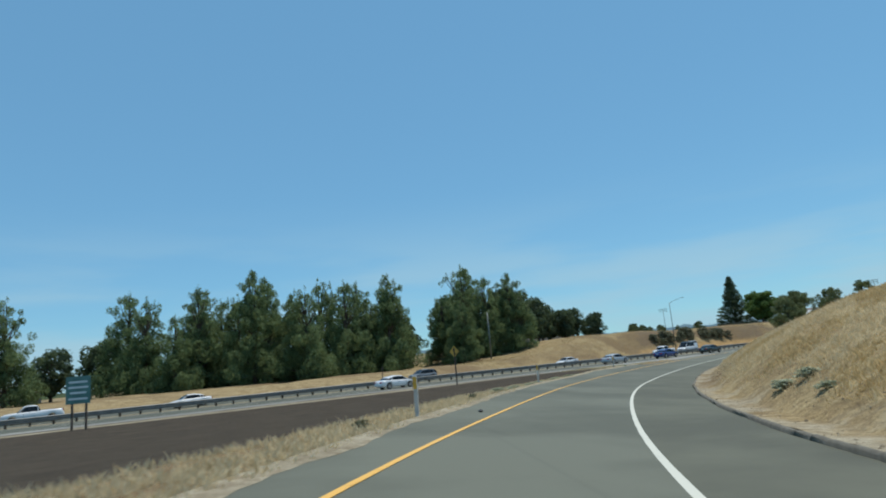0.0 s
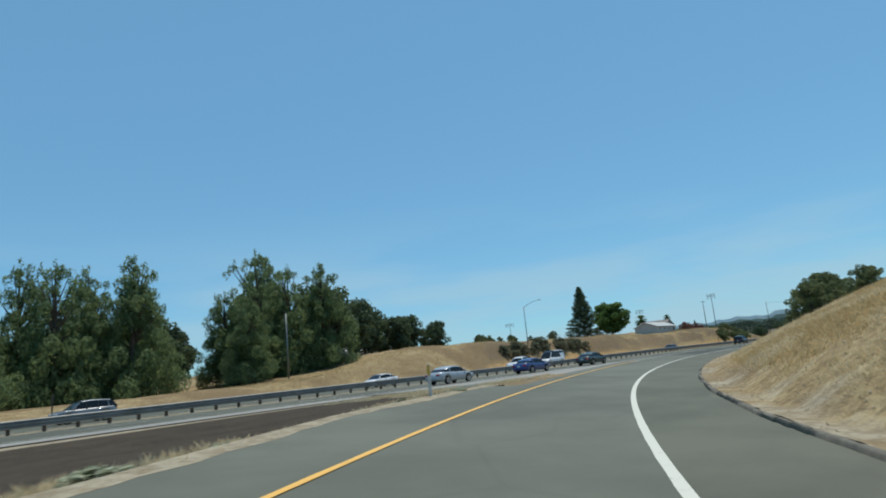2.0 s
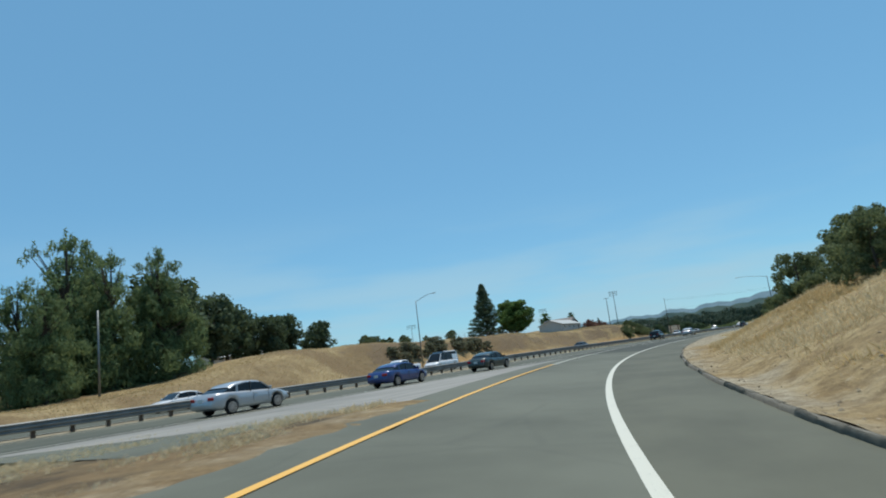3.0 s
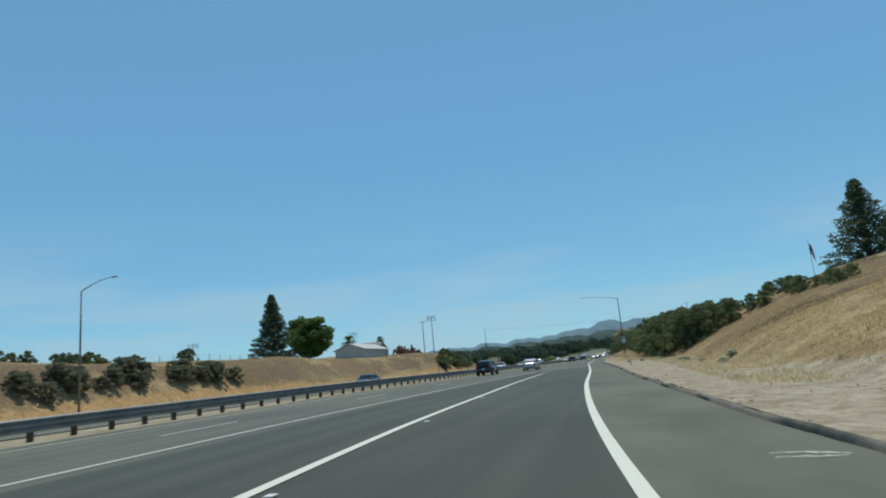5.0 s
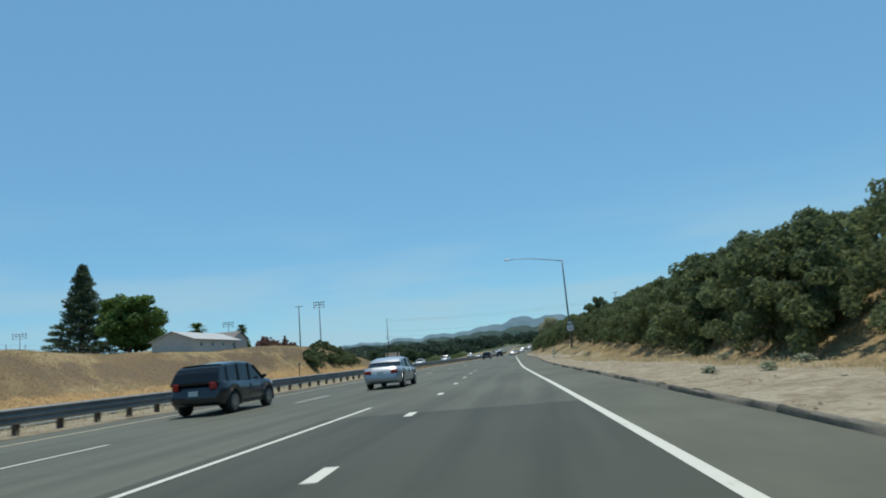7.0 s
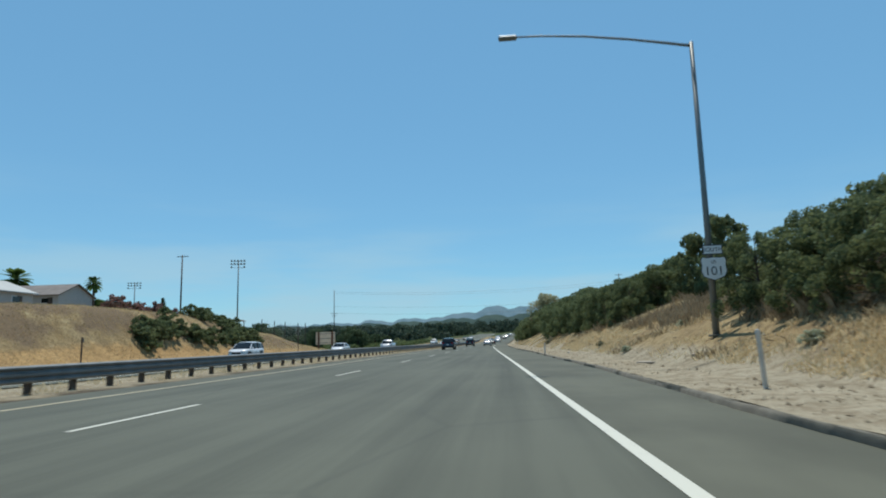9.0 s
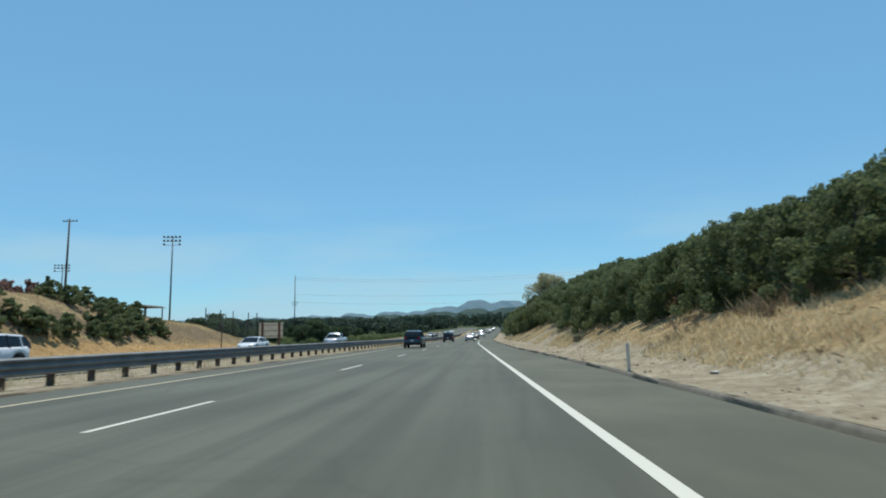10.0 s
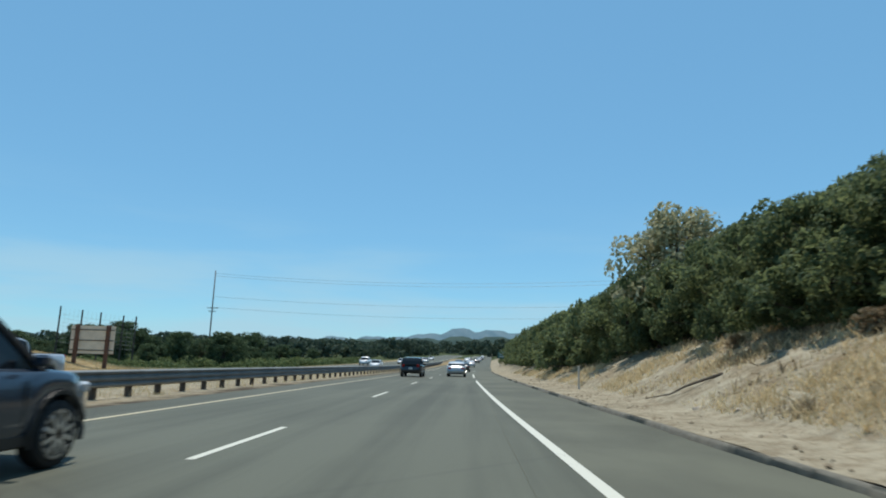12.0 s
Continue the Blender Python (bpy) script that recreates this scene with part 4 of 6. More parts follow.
def wheel(parent, x, y, r, side):
    rings = []
    for o, k in ((-0.10, 0.80), (-0.11, 0.94), (-0.07, 1.0), (0.07, 1.0), (0.11, 0.94), (0.10, 0.72)):
        rings.append([(o * side, math.cos(a) * r * k, math.sin(a) * r * k) for a in np.linspace(0, math.tau, 20, endpoint=False)])
    tyre = solid("wheel", loft(rings), M_TYRE, parent, smooth_on=True)
    tyre.location = (x, y, r)
    bm = bmesh.new()
    for k in range(10):
        a = k * math.tau / 10
        box(bm, (0.035, 0.05, r * 0.62), (0.115 * side, -math.sin(a) * r * 0.33, math.cos(a) * r * 0.33), 0.0, (math.degrees(a), 0, 0))
    for k in range(20):
        a = k * math.tau / 20
        box(bm, (0.03, 0.16 * r * 1.9, 0.03), (0.112 * side, -math.sin(a) * r * 0.68, math.cos(a) * r * 0.68), 0.0, (math.degrees(a), 0, 0))
    solid("rim", bm, M_RIM, tyre, "spoked alloy rim")


def make_car(kind, paint, label):
    c = CARS[kind]
    root = base({"suv": "suv", "sedan": "sedan", "pickup": "pickup_truck", "van": "van"}[kind], label, "car" if kind in ("sedan", "suv") else kind)
    half, r, low = c["w"] / 2, c["r"], c["low"]
    by, bz = zip(*c["belt"])
    ry, rz = zip(*c["roof"])
    ys = sorted(set(np.round(np.concatenate([np.linspace(by[0], by[-1], 25), *[a + np.linspace(-1, 1, 13) * (r + 0.07) for a in (c["front"], c["rear"])]]), 3)))
    ys = [y for y in ys if by[0] <= y <= by[-1]]
    rings = []
    for y in ys:
        top = float(np.interp(y, by, bz))
        end = min(1.0, 0.80 + 0.20 * min(1, (y - by[0]) / 0.35), 0.74 + 0.26 * min(1, (by[-1] - y) / 0.7))
        w = half * end
        bottom = low + 0.14 * max(0, 1 - (y - by[0]) / 0.5, 1 - (by[-1] - y) / 0.5)
        for axle in (c["front"], c["rear"]):
            if abs(y - axle) < r + 0.07:
                bottom = max(bottom, r + math.sqrt((r + 0.07) ** 2 - (y - axle) ** 2) * 0.98)
        top = max(top, bottom + 0.06)
        side = [(w * 0.93, bottom), (w, bottom + (top - bottom) * 0.22), (w * 1.0, bottom + (top - bottom) * 0.55), (w * 0.975, top - (top - bottom) * 0.14), (w * 0.90, top), (w * 0.45, top + 0.025)]
        rings.append([(x, y, z) for x, z in side] + [(-x, y, z) for x, z in reversed(side)])
    solid("body", loft(rings), paint, root, smooth_on=True)
    # underbody in the dark
    solid("underbody", boxes(((half * 1.7, by[-1] - by[0] - 0.5, 0.22), (0, 0, low + 0.16), 0.04)), M_TRIM, root)
    # glasshouse and roof skin
    rings = []
    for y in np.linspace(ry[0], ry[-1], 22):
        top = float(np.interp(y, ry, rz)) - 0.03
        belt = float(np.interp(y, by, bz)) - 0.04
        top = max(top, belt + 0.02)
        u = (top - belt) / 0.55
        rings.append([(half * 0.90, y, belt), (half * (0.90 - 0.13 * min(u, 1.3)), y, top), (0, y, top + 0.02), (-half * (0.90 - 0.13 * min(u, 1.3)), y, top), (-half * 0.90, y, belt)])
    solid("glasshouse", loft(rings), M_GLASS, root, "tinted car windows")
    a, b = (0.16, 0.80) if kind != "van" else (0.04, 0.70)
    ys = np.linspace(ry[0] + (ry[-1] - ry[0]) * a * 0.9, ry[0] + (ry[-1] - ry[0]) * b * 0.93, 14)
    rings = []
    for y in ys:
        top = float(np.interp(y, ry, rz))
        belt = float(np.interp(y, by, bz))
        k = half * (0.90 - 0.13 * min((top - belt) / 0.55, 1.3))
        rings.append([(k + 0.015, y, top - 0.085), (k + 0.01, y, top - 0.03), (k - 0.10, y, top + 0.012), (0, y, top + 0.03), (-k + 0.10, y, top + 0.012), (-k - 0.01, y, top - 0.03), (-k - 0.015, y, top - 0.085)])
    roof = solid("roof", loft(rings, False), paint, root, smooth_on=True)
    roof.data.materials[0] = paint
    for y in c["posts"]:
        for s in (-1, 1):
            top = float(np.interp(y, ry, rz))
            belt = float(np.interp(y, by, bz))
            k = half * (0.90 - 0.13 * min((top - belt) / 0.55, 1.3))
            foot, head = y - 0.06, y + 0.02
            if y == c["posts"][-1]:
                foot, head = ry[-1] - 0.06, ry[-2] + 0.02
                top, belt = float(np.interp(head, ry, rz)), float(np.interp(foot, by, bz))
                k = half * (0.90 - 0.13 * min((top - float(np.interp(head, by, bz))) / 0.55, 1.3))
            solid("pillar", tube([(s * half * 0.905, foot, belt - 0.03), (s * (k + 0.008), head, top - 0.05)], [0.045, 0.04], 5), paint if y in (c["posts"][0], c["posts"][-1]) else M_TRIM, root)
    if kind == "van":
        for s in (-1, 1):
            solid("side_panel", boxes(((0.02, 1.25, 0.62), (s * half * 0.855, -1.85, 1.55), 0.005, (0, -s * 9, 0))), paint, root)
    if kind == "pickup":
        solid("bed", boxes(((half * 1.62, 1.95, 0.05), (0, -1.80, 1.275))), M_TRIM, root, "black truck bed liner")
    if kind == "suv":
        for s in (-1, 1):
            for axle in (c["front"], c["rear"]):
                arc = [(s * half * 0.985, axle + math.cos(a) * (r + 0.085), r + math.sin(a) * (r + 0.085)) for a in np.linspace(-0.25, math.pi + 0.25, 13)]
                solid("arch_trim", tube(arc, 0.035, 5), M_TRIM, root, "black wheel arch trim")
            solid("sill", boxes(((0.06, 2.0, 0.14), (s * half * 0.95, 0.05, low + 0.06), 0.02)), M_TRIM, root, "black lower sill")
    for s in (-1, 1):
        wheel(root, s * (half - 0.11), c["front"], r, s), wheel(root, s * (half - 0.11), c["rear"], r, s)
        solid("tail_light", boxes(((0.34 if kind == "sedan" else 0.24, 0.07, 0.16 if kind == "sedan" else 0.22), (s * half * 0.70, by[0] + 0.07, float(np.interp(by[0] + 0.07, by, bz)) - 0.10), 0.02, (0, 0, s * 12))), M_TAIL, root, "red tail light")
        solid("headlight", boxes(((0.36, 0.16, 0.13), (s * half * 0.62, by[-1] - 0.12, float(np.interp(by[-1] - 0.22, by, bz)) - 0.09), 0.03, (0, 0, -s * 22))), M_HEAD, root, "clear headlight")
        my = ry[-1] - 0.32
        solid("mirror", boxes(((0.17, 0.09, 0.12), (s * (half + 0.06), my, float(np.interp(my, by, bz)) + 0.09), 0.03)), paint, root)
        for sy in (-0.1, 0.85):
            solid("door_seam", boxes(((0.012, 0.014, 0.47), (s * half * 0.998, sy, low + 0.42))), M_TRIM, root)
        solid("door_handle", boxes(((0.03, 0.18, 0.035), (s * half * 0.995, 0.05, low + 0.58), 0.008)), paint, root)
    solid("number_plate", boxes(((0.32, 0.02, 0.16), (0, by[0] + 0.0, 0.74))), M_PLATE, root, "pale blank plate")
    solid("bumper", boxes(((half * 1.5, 0.10, 0.16), (0, by[0] + 0.06, low + 0.20), 0.04), ((half * 1.35, 0.10, 0.18), (0, by[-1] - 0.06, low + 0.17), 0.04)), M_TRIM, root, "dark bumper")
    if kind in ("suv", "van"):
        solid("grille", boxes(((half * 0.9, 0.05, 0.2), (0, by[-1] - 0.05, 0.70), 0.01)), M_TRIM, root)
    return root


def park(proto, x, y, turn, label=""):
    z = float(freeway_z(y)) + (0.0 if x > -8 else -0.10)
    climb = math.degrees(math.atan2(float(freeway_z(y + 5)) - float(freeway_z(y - 5)), 10))
    veer = math.degrees(math.atan2(float(bend(y + 5)) - float(bend(y - 5)), 10))
    m = pose(x + float(bend(y)), y, z, climb if turn == 0 else -climb, 0, turn - veer)
    if tuple(proto.location) == (0, 0, 0):
        proto.matrix_basis = m
        ob = proto
    else:
        ob = copy_thing(proto, m)
    if label:
        ob["label"] = label
    return ob


sedan_silver = make_car("sedan", P_SILVER, "silver sedan on the grey freeway")
park(sedan_silver, 1.9, -132.0, 0)
for y in (-21.0, 158.0, 338.0):
    park(sedan_silver, 1.9, y, 0)
suv_black = make_car("suv", P_BLACK, "black compact SUV in the fast lane")
park(suv_black, -1.9, -31.0, 0)
park(suv_black, -1.9, 152.0, 0)
park(make_car("suv", P_STEEL_BLUE, "dark slate-blue SUV with spoked alloy wheels"), -2.05, 100.0, 0)
park(make_car("sedan", P_BLUE, "dark blue sedan on the grey freeway"), 1.9, -119.0, 0)
dark = make_car("sedan", P_GREEN, "dark sedan far along the freeway")
for x, y in ((1.9, -106.0), (1.9, 12.0 + 180), (-1.9, 262), (1.9, 305), (-1.9, 340), (1.9, 372), (-14.6, 252), (-17.8, 318)):
    park(dark, x, y, 0)
white = make_car("sedan", P_WHITE, "white sedan on the freeway")
for x, y, turn in ((1.9, -171.0, 0), (-14.6, -189.5, 180), (-17.8, -121.5, 180), (-17.8, 97.0, 180), (-14.6, 210.0, 180), (1.9, 240, 0), (-17.8, 268, 180), (-14.6, 300, 180), (-1.9, 318, 0), (1.9, 410, 0), (-17.8, 352, 180)):
    park(white, x, y, turn)
pick = make_car("pickup", P_WHITE, "white pickup truck in the opposite lanes")
for x, y in ((-17.8, -205.0), (-14.6, -96.0), (-20.8, 232)):
    park(pick, x, y, 180)
park(make_car("suv", P_GREY, "grey hatchback in the opposite lanes"), -17.8, -154.0, 180)
park(make_car("van", P_WHITE, "tall white van in the opposite lanes"), -14.6, -87.5, 180)
park(make_car("sedan", P_STEEL_BLUE, "dark sedan in the opposite lanes"), -17.8, -29.0, 180)
park(make_car("suv", P_WHITE, "white SUV in the opposite lanes"), -17.8, 63.0, 180)
park(make_car("pickup", P_SILVER, "silver pickup truck in the opposite lanes"), -14.6, 118.0, 180)

# ---- guardrail ----
def w_beam(length):
    """A corrugated steel beam along y, with depth."""
    prof = [(0.0, -0.25), (0.03, -0.235), (0.075, -0.20), (0.075, -0.165), (0.02, -0.13), (0.0, -0.10), (0.02, -0.07), (0.075, -0.035), (0.075, 0.035), (0.02, 0.07), (0.0, 0.10), (0.02, 0.13), (0.075, 0.165), (0.075, 0.20), (0.03, 0.235), (0.0, 0.25)]
    ring = prof + [(x - 0.006, z) for x, z in reversed(prof)]
    return loft([[(x, y, z) for x, z in ring] for y in (0.0, length)])


def build_guardrail():
    rail = base("guardrail", "weathered grey steel guardrail on wooden posts", "guardrail", (-7.3, 0, 0))
    beam = post = block = None
    for k in range(-62, 72):
        y = k * 3.81
        z = float(freeway_z(y + 1.9))
        slope = math.degrees(math.atan2(float(freeway_z(y + 3.81)) - float(freeway_z(y)), 3.81))
        if beam is None:
            beam = solid("rail_beam", w_beam(3.83), M_GALV, rail, "deep corrugated grey steel beam")
            ob = beam
        else:
            ob = beam.copy()
            scene.collection.objects.link(ob)
        veer = math.degrees(math.atan2(float(bend(y + 3.81)) - float(bend(y)), 3.81))
        ob.matrix_basis = pose(0.16 + float(bend(y)), y, z + 0.53 - 1.9 * math.tan(radians(slope)), slope, 0, -veer)
        for half in (0, 1.905):
            yy = y + half
            zz = float(freeway_z(yy))
            if post is None:
                post = solid("rail_post", boxes(((0.15, 0.20, 1.0), (0, 0, 0.22), 0.012)), M_TIMBER, rail, "dark timber post")
                block = solid("rail_block", boxes(((0.14, 0.19, 0.46), (0, 0, -0.06), 0.012)), M_TIMBER, rail)
                obs = (post, block)
            else:
                obs = (post.copy(), block.copy())
                for o in obs:
                    scene.collection.objects.link(o)
            obs[0].matrix_basis = pose(-0.06 + float(bend(yy)), yy, zz)
            obs[1].matrix_basis = pose(0.085 + float(bend(yy)), yy, zz + 0.58)
    return rail


build_guardrail()


# ---- lamps, poles and wires ----
def cobra_lamp(name, at, height, arm, rise_by, label):
    """A tapered mast with a curved arm along +x and a flat lamp head."""
    root = base(name, label, "street lamp", at)
    solid("mast", tube([(0, 0, -0.4), (0, 0, height * 0.5), (0, 0, height)], [0.13, 0.105, 0.08], 10), M_POLE, root, smooth_on=True)
    pts = [(arm * u, 0, height - 0.15 + rise_by * math.sin(u * math.pi / 2)) for u in (0, 0.15, 0.35, 0.6, 0.85, 1.0)]
    solid("arm", tube(pts, [0.06, 0.055, 0.05, 0.045, 0.04, 0.035], 7), M_POLE, root, smooth_on=True)
    solid("lamp_head", boxes(((0.75, 0.32, 0.13), (arm * 1.0 + math.copysign(0.3, arm), 0, pts[-1][2] - 0.02), 0.05)), M_POLE, root, "flat grey lamp head")
    solid("base_plate", boxes(((0.45, 0.45, 0.08), (0, 0, 0.02), 0.015)), M_CONCRETE, root)
    return root


cobra_lamp("street_lamp", (-45.0, -46.6, ground_at(-45.0, -46.6)), 13.65 - ground_at(-45.0, -46.6), 4.3, 1.15, "grey street lamp with a rising curved arm beside the opposite lanes")
lamp2 = cobra_lamp("street_lamp", (14.0, 29.6, ground_at(14.0, 29.6)), 12.5 - ground_at(14.0, 29.6), -6.8, 0.85, "tall grey street lamp with long level arm on dirt slope")


def text_mesh(words, size, material, parent, at, turn, name="lettering", depth=0.004):
    curve = bpy.data.curves.new(name, "FONT")
    curve.body, curve.size, curve.align_x, curve.align_y, curve.extrude = words, size, "CENTER", "CENTER", depth
    tmp = bpy.data.objects.new("tmp", curve)
    scene.collection.objects.link(tmp)
    me = bpy.data.meshes.new_from_object(tmp.evaluated_get(bpy.context.evaluated_depsgraph_get()))
    bpy.data.objects.remove(tmp)
    me.materials.clear()
    me.materials.append(material)
    ob = new(name, me)
    ob.parent = parent
    ob.matrix_basis = pose(*at, *turn)
    return ob


def plate(points, thick):
    """A flat plate in the x-z plane from an outline."""
    return loft([[(x, y, z) for x, z in points] for y in (-thick / 2, thick / 2)])


def shield_sign():
    """Route shield with a small plate above, strapped to the lamp mast."""
    root = base("route_sign", "black and white route shield on the grey lamp mast", "road sign", (14.06, 29.43, 3.58), -4)
    w, h = 0.46, 0.44
    outline = [(-w, h * 0.72), (-w * 0.86, h), (-w * 0.5, h * 0.93), (0, h), (w * 0.5, h * 0.93), (w * 0.86, h), (w, h * 0.72), (w * 0.93, h * 0.3), (w, -h * 0.25), (w * 0.8, -h * 0.68), (w * 0.4, -h * 0.86), (0, -h), (-w * 0.4, -h * 0.86), (-w * 0.8, -h * 0.68), (-w, -h * 0.25), (-w * 0.93, h * 0.3)]
    solid("shield_back", plate(outline, 0.010), M_BLACK, root, "black shield border")
    front = solid("shield", plate([(x * 0.94, z * 0.94) for x, z in outline], 0.006), M_SIGN_WHITE, root, "white shield field")
    front.location = (0, -0.010, 0)
    text_mesh("US", 0.16, M_BLACK, root, (0, -0.016, 0.24), (90, 0, 0), "country_letters")
    text_mesh("101", 0.46, M_BLACK, root, (0, -0.016, -0.10), (90, 0, 0), "route_number")
    solid("plate_back", boxes(((0.71, 0.010, 0.37), (0, 0, 0.70), 0.003)), M_BLACK, root, "black plate border")
    solid("direction_plate", boxes(((0.63, 0.006, 0.29), (0, -0.010, 0.70), 0.002)), M_SIGN_WHITE, root)
    text_mesh("SOUTH", 0.21, M_BLACK, root, (0, -0.016, 0.70), (90, 0, 0), "direction_word")
    solid("sign_strap", boxes(((0.30, 0.02, 0.05), (0, 0.03, 0.25)), ), M_GALV, root)


shield_sign()


def timber_pole(at, height, arms, label, name="utility_pole", shaft=M_TIMBER):
    root = base(name, label, "pole", at)
    solid("pole_shaft", tube([(0, 0, -0.6), (0, 0, height)], [0.19, 0.12], 9), shaft, root, smooth_on=True)
    for z, w in arms:
        solid("cross_arm", boxes(((w, 0.11, 0.13), (0, 0.14, z), 0.01)), M_TIMBER, root)
        for x in (-0.45, -0.2, 0.2, 0.45):
            solid("insulator", tube([(x * w, 0.14, z + 0.05), (x * w, 0.14, z + 0.24)], [0.04, 0.05], 6), M_GALV, root)
    return root


def pole_top(x, y, z):
    g = ground_at(x, y)
    return (x, y, g), z - g


at, h = pole_top(-58.9, 127.2, 20.1)
timber_pole(at, h, ((h - 0.35, 2.4),), "brown wooden utility pole with one cross-arm")
at, h = pole_top(-59.3, 244.4, 22.2)
timber_pole(at, h, ((h - 9.2, 2.6), (h - 10.0, 1.8)), "tall brown wooden utility pole with low cross-arms")
at, h = pole_top(48.0, 236.0, 24.0)
timber_pole(at, h, ((h - 0.4, 2.4),), "brown wooden utility pole behind the bushes")


def wire(a, b, sag):
    pts = [Vector(a).lerp(Vector(b), u) - Vector((0, 0, 4 * sag * u * (1 - u))) for u in np.linspace(0, 1, 17)]
    tagged(solid("power_line", tube(pts, 0.022, 4, False), M_BLACK), "thin dark power line across the freeway", "wire", "power lines")


for za, zb, sag in ((21.5, 21.5, 1.9), (20.9, 20.6, 1.9), (15.8, 15.6, 1.6), (13.2, 13.0, 1.6)):
    wire((-59.3, 244.4, za), (48, 236, zb), sag)


def flood_mast(x, y, top, label, rows=3, w=3.6):
    g = ground_at(x, y)
    h = top - g
    root = base("floodlight_mast", label, "floodlight", (x, y, g), 8)
    solid("mast", tube([(0, 0, -0.4), (0, 0, h)], [0.26, 0.15], 9), M_POLE, root, smooth_on=True)
    for r in range(rows):
        z = h - 0.3 - r * 0.95
        solid("rail", boxes(((w, 0.10, 0.10), (0, -0.15, z))), M_POLE, root)
        for k in range(5):
            if r == rows - 1 and k in (1, 2, 3) and rows > 2:
                continue
            xx = (k - 2) * w / 4.4
            solid("floodlight", tube([(xx, -0.15, z + 0.08), (xx, -0.35, z + 0.2), (xx, -0.62, z + 0.12)], [0.09, 0.24, 0.30], 8), M_POLE, root, "round floodlight housing")


flood_mast(-72.7, 186.0, 26.9, "tall steel floodlight mast with three rows of lamps", 3, 4.2)
flood_mast(-134.6, 233.3, 26.5, "distant floodlight mast on the playing field", 3, 5.0)
flood_mast(-221.2, 205.3, 27.8, "distant floodlight mast on the playing field", 3, 6.5)
flood_mast(-225, -5, 27.0, "distant floodlight mast beyond the trees", 2, 5.5)

# ---- signs, markers ----
def warning_sign():
    root = base("warning_sign", "yellow diamond warning sign on a wooden post", "road sign", (8.9, -167.5, ground_at(8.9, -167.5)), 18)
    h = 3.75 - ground_at(8.9, -167.5)
    solid("sign_post", boxes(((0.10, 0.14, h + 0.2), (0, 0.06, h / 2 - 0.3), 0.008)), M_TIMBER, root)
    solid("panel", plate([(0, h), (-0.64, h - 0.64), (0, h - 1.28), (0.64, h - 0.64)], 0.01), M_SIGN_YELLOW, root, "yellow diamond panel")
    solid("arrow", plate([(-0.07, h - 1.0), (0.07, h - 1.0), (0.07, h - 0.5), (0.2, h - 0.5), (0, h - 0.22), (-0.2, h - 0.5), (-0.07, h - 0.5)], 0.03), M_BLACK, root, "black arrow symbol")
    solid("branch", plate([(0.07, h - 0.72), (0.28, h - 0.98), (0.20, h - 1.02), (0.07, h - 0.86)], 0.03), M_BLACK, root)


warning_sign()


def green_sign():
    g = ground_at(9.3, -203.4)
    root = base("guide_sign", "faded green guide sign on two dark posts", "road sign", (9.3, -203.6, g), 48)
    for x in (-0.52, 0.62):
        solid("sign_post", boxes(((0.13, 0.13, 4.4), (x, 0.08, 1.7), 0.01)), M_TIMBER, root)
    solid("panel", boxes(((2.0, 0.02, 2.05), (0, 0, 2.95), 0.005)), M_SIGN_GREEN, root, "faded green panel")
    for z, w in ((3.55, 1.5), (3.15, 1.6), (2.75, 1.3), (2.3, 1.55)):
        solid("bar", boxes(((w, 0.01, 0.16), (0, -0.015, z))), M_SIGN_WHITE, root)


green_sign()


def marker_post(x, y, height, amber, label, lean=0.0):
    z = ground_at(x, y)
    root = base("marker_post", label, "marker post", (x, y, z), 30, "roadside markers", (0, lean))
    solid("stake", boxes(((0.11, 0.03, height + 0.3), (0, 0, height / 2 - 0.15), 0.008), ((0.02, 0.05, height + 0.25), (0.05, 0.01, height / 2 - 0.15))), M_MARKER, root)
    if amber:
        solid("reflector", boxes(((0.115, 0.036, 0.34), (0, 0, height - 0.20), 0.004)), M_AMBER, root, "amber reflector sheet")


for x, y, h, amber in ((*on_bank(18.0, -4.75), 1.2, True), (33.9, -179.4, 1.35, True), (*on_bank(66.8, -5.65), 1.3, True), (63.5, -214.5, 1.2, True)):
    marker_post(x, y, h, amber, "white marker post with amber reflector in dry grass")
for x, y, h, lean in ((14.1, -50.4, 1.2, -5), (11.3, 18.6, 1.35, -4), (9.3, 54.0, 1.15, -1), (8.7, 126.0, 1.2, 0)):
    marker_post(x, y, h, False, "plain weathered white marker post on the dirt shoulder", lean)


def back_post(x, y, top, label):
    g = ground_at(x, y)
    root = base("sign_post", label, "post", (x, y, g), 5)
    solid("post_shaft", boxes(((0.12, 0.12, top - g + 0.3), (0, 0, (top - g) / 2 - 0.15), 0.01)), M_TIMBER, root)
    solid("plate_back", boxes(((0.30, 0.02, 0.5), (0, 0.08, top - g - 0.3), 0.004)), M_POLE, root)


back_post(-36.0, 65.5, 2.5, "slim dark sign post seen from behind on dry grass")
back_post(-35.2, 129.9, 3.7, "slim dark sign post seen from behind on dry grass")
back_post(-37.0, -150.0, 2.2, "slim dark sign post beside the opposite lanes")
railpole_at, h = pole_top(-60.5, -103.7, 13.8)
timber_pole(railpole_at, h, (), "slender grey pole before the pine row", "slender_pole", M_POLE)


